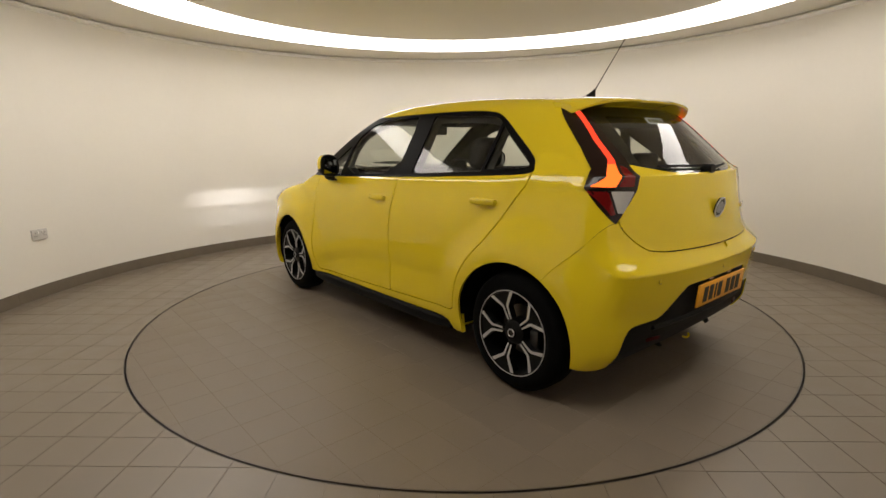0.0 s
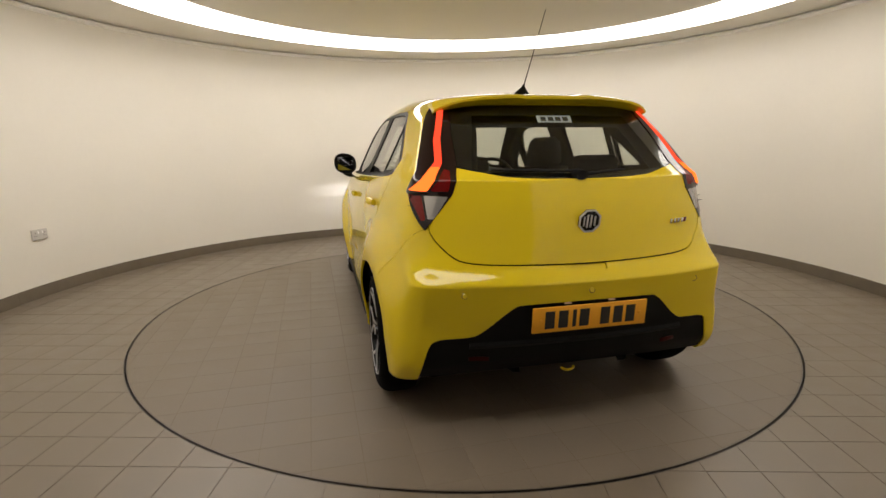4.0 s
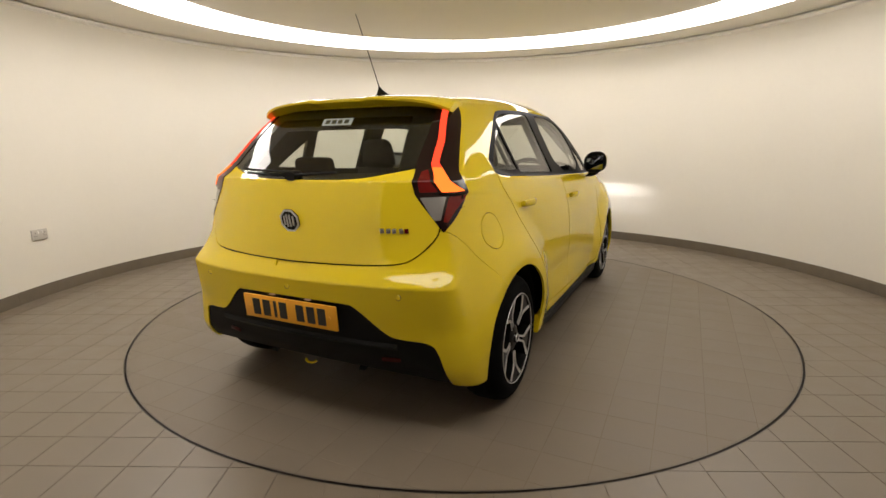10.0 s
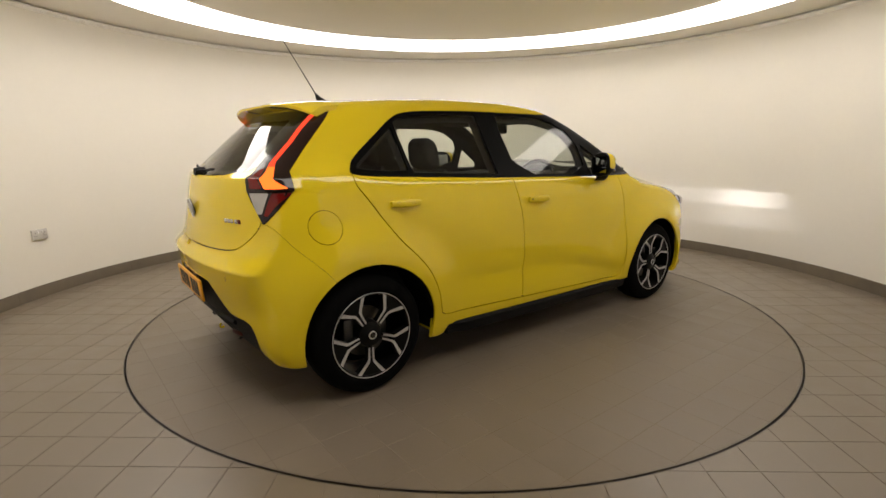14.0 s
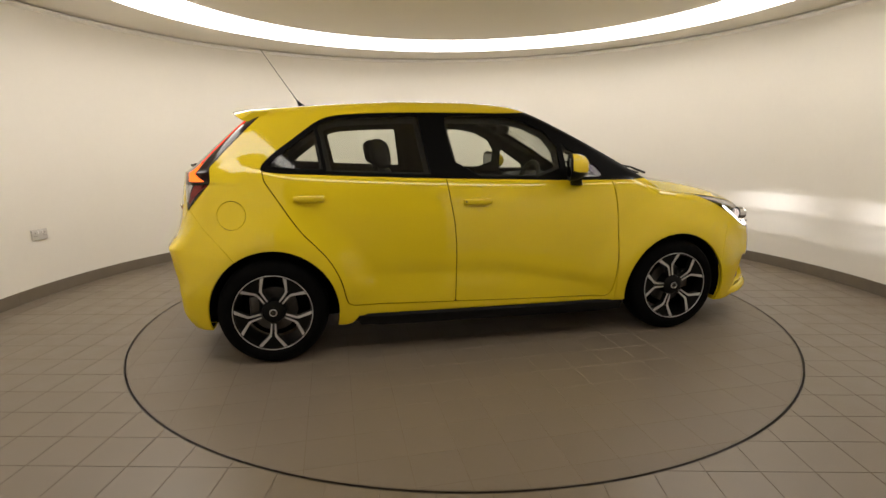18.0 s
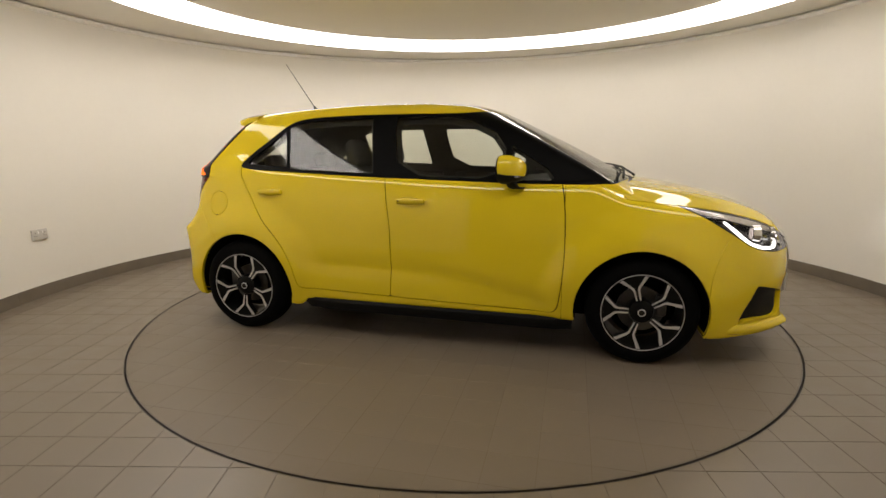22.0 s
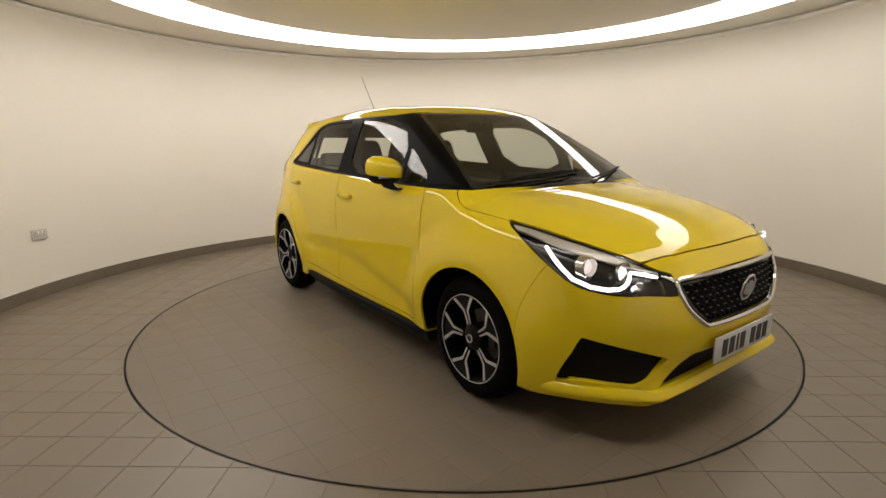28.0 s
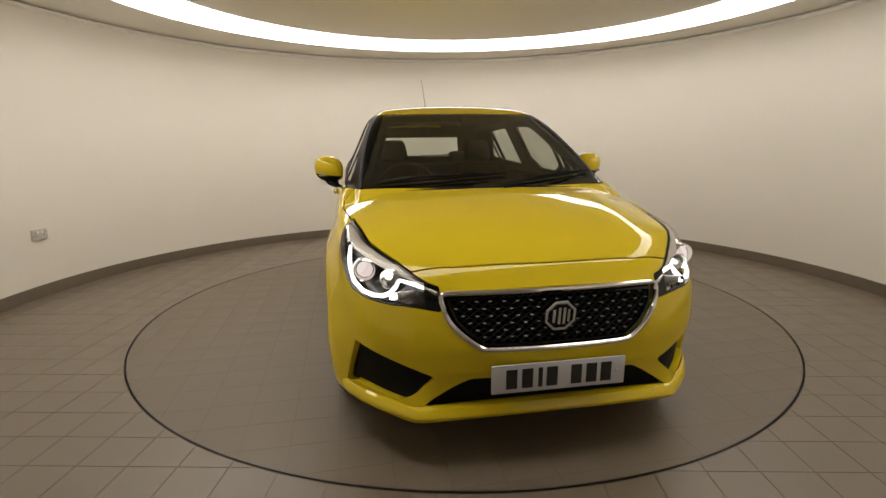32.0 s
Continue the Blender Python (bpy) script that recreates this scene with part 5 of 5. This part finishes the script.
add("valance_step", loft([[(surf_x(tail, y, 0.40) - 0.003, y, 0.418), (surf_x(tail, y, 0.40) - 0.010, y, 0.402), (surf_x(tail, y, 0.39) - 0.002, y, 0.388), (surf_x(tail, y, 0.40) + 0.01, y, 0.40)] for y in np.linspace(-0.5, 0.5, 17)]), M_BLACK, rear_bumper, "ledge on the black valance")

# -- cabin --
def seat(x, y, tall):
    st = add("front_seat" if tall else "rear_seat", loft([oval(x + dx, y, z, 0.24, h, 3.2, 24) for dx, z, h in ((-0.22, 0.50, 0.05), (-0.15, 0.50, 0.08), (0.15, 0.53, 0.08), (0.25, 0.53, 0.05))]), M_CLOTH, None, "dark cloth seat")
    rings = []
    for t in np.linspace(0, 1, 7):
        z = 0.52 + 0.56 * t
        xx = x - 0.20 - 0.15 * t
        rings.append(oval(xx, y, z, 0.055 * (1 - 0.25 * t) if 0 < t < 1 else 0.03, 0.235 - 0.05 * t ** 2, 3.0, 24, "z"))
    add("backrest", loft([[(a, b, c) for a, b, c in r] for r in rings]), M_CLOTH, st, "dark cloth backrest")
    rings = [oval(x - 0.365 - 0.03 * t, y, 1.08 + 0.185 * t, 0.066 * (1 - 0.7 * abs(2 * t - 1) ** 5), 0.125 * (1 - 0.25 * t) * (1 - 0.25 * abs(2 * t - 1) ** 6), 2.8, 20, "z") for t in np.linspace(0, 1, 9)]
    add("headrest", loft(rings), M_CLOTH, st, "dark headrest")
    for d in (-0.05, 0.05):
        add("headrest_post", tube([(x - 0.35, y + d, 1.04), (x - 0.37, y + d, 1.13)], 0.006, 8), M_SATIN, st)


for s in (-1, 1):
    seat(1.04, s * 0.36, True)
bench = add("rear_bench", block((0.50, 1.22, 0.16), (0.42, 0, 0.50), 0.05, 3), M_CLOTH, None, "dark cloth rear bench")
add("bench_back", block((0.14, 1.20, 0.52), (0.10, 0, 0.80), 0.05, 3, Euler((0, radians(-14), 0)).to_matrix()), M_CLOTH, bench, "dark rear backrest")
for y in (-0.36, 0.36):
    add("headrest", block((0.08, 0.25, 0.13), (0.02, y, 1.10), 0.035, 3, Euler((0, radians(-10), 0)).to_matrix()), M_CLOTH, bench, "dark rear headrest")
add("parcel_shelf", block((0.36, 1.04, 0.02), (-0.16, 0, 1.02), 0.006), M_CABIN, None, "dark parcel shelf")
rows = []
for y in np.linspace(-0.68, 0.68, 29):
    hump = 0.05 * math.exp(-((y + 0.36) / 0.20) ** 2)
    rows.append([(2.30 - 0.25 * y * y, y, 0.985), (2.05, y, 1.0 + hump * 0.4), (1.85, y, 0.985 + hump), (1.78, y, 0.95 + hump), (1.80, y, 0.80), (1.95, y, 0.62), (2.3, y, 0.60)])
add("dashboard", loft(rows), M_CABIN, None, "dark plastic dashboard")
sw = tube([(1.66 + 0.045 * math.cos(t), -0.36 + 0.185 * math.sin(t), 0.93 + 0.175 * math.cos(t)) for t in np.linspace(0, 2 * math.pi, 37)[:-1]], 0.015, 8, True)
wheel_in = add("steering_wheel", sw, M_CABIN, None, "black steering wheel on the car's right-hand side")
add("steering_hub", block((0.05, 0.20, 0.09), (1.68, -0.36, 0.92), 0.02), M_CABIN, wheel_in)
add("steering_column", tube([(1.68, -0.36, 0.92), (1.90, -0.36, 0.86)], 0.035, 12), M_CABIN, wheel_in)
add("centre_console", block((0.9, 0.22, 0.24), (1.45, 0, 0.46), 0.03), M_CABIN, None, "dark centre console")
im = add("interior_mirror", block((0.025, 0.24, 0.065), (1.60, 0.0, 1.335), 0.012), M_CABIN, None, "black interior mirror")
add("mirror_stem", tube([(1.60, 0, 1.35), (1.68, 0, 1.395)], 0.010, 8), M_CABIN, im)
for y in (-0.36, 0.36):
    add("sun_visor", block((0.14, 0.34, 0.014), (1.50, y, 1.395), 0.005, rot=Euler((0, radians(16), 0)).to_matrix()), M_HEADLINER, None, "beige sun visor")
# headliner under the roof, door cards inside the doors
hl_rows = [[(x, y, float(roof(np.array([x]), np.array([y]))[0]) - 0.035 - 0.03 * (abs(y) / 0.5) ** 4) for y in np.linspace(-0.5, 0.5, 15)] for x in np.linspace(-0.02, 1.52, 17)]
n = 15
add("headliner", ([q for r in hl_rows for q in r], [(i * n + j, (i + 1) * n + j, (i + 1) * n + j + 1, i * n + j + 1) for i in range(16) for j in range(n - 1)]), M_HEADLINER, None, "pale grey headliner")
for x0, x1 in ((0.42, 0.98), (1.10, 1.98)):
    rows = [[(x, 0.66, 0.35), (x, 0.70, 0.70), (x, 0.715, 0.98), (x, 0.735, 1.0), (x, 0.76, 0.98), (x, 0.77, 0.35)] for x in np.linspace(x0, x1, 7)]
    add_pair("door_card", loft(rows), M_CABIN, (doors["rear" if x0 < 1 else "front", "left"], doors["rear" if x0 < 1 else "front", "right"]), "dark inner door card")
# sticker in the rear screen
st = finish("sticker", *block((0.002, 0.17, 0.040), (0, 0, 0), 0), material("sticker_paper", (0.55, 0.58, 0.60), 0.6), car, "pale sticker with dark bars", 0)
st.matrix_basis = Matrix.Translation((surf_x(tail, 0.0, 1.335) + 0.012 + AXLE[0], AXLE[1] + 0.0, 1.335)) @ Matrix.Rotation(radians(40), 4, "Y")
for y in (0.055, 0.018, -0.018, -0.055):
    finish("sticker_bar", *block((0.004, 0.026, 0.024), (0, y, 0), 0), M_INK, st, smooth=0)
# ---- floor and turntable tiles ----
tiles(floor, (TX, TY), outer_field, 290, lambda x, y: math.hypot(x, y + 3.9))


def disc_field(x, y):
    return np.hypot(x, y) - (R_TABLE - 0.008)


tile_frame = new("tiled_top")
tile_frame.parent = table
tile_frame.rotation_euler = (0, 0, radians(0.8))
tiles(tile_frame, (-1.692, -1.111), disc_field, 300, lambda x, y: -math.hypot(x, y), M_DISCTILE, 0.0004)


def motions():
    rows = [(float(t), pose(0, 0, 0, 0, 0, turn_at(float(t)))) for t in range(33)]
    walk(car, rows)
    walk(table, rows)


motions()
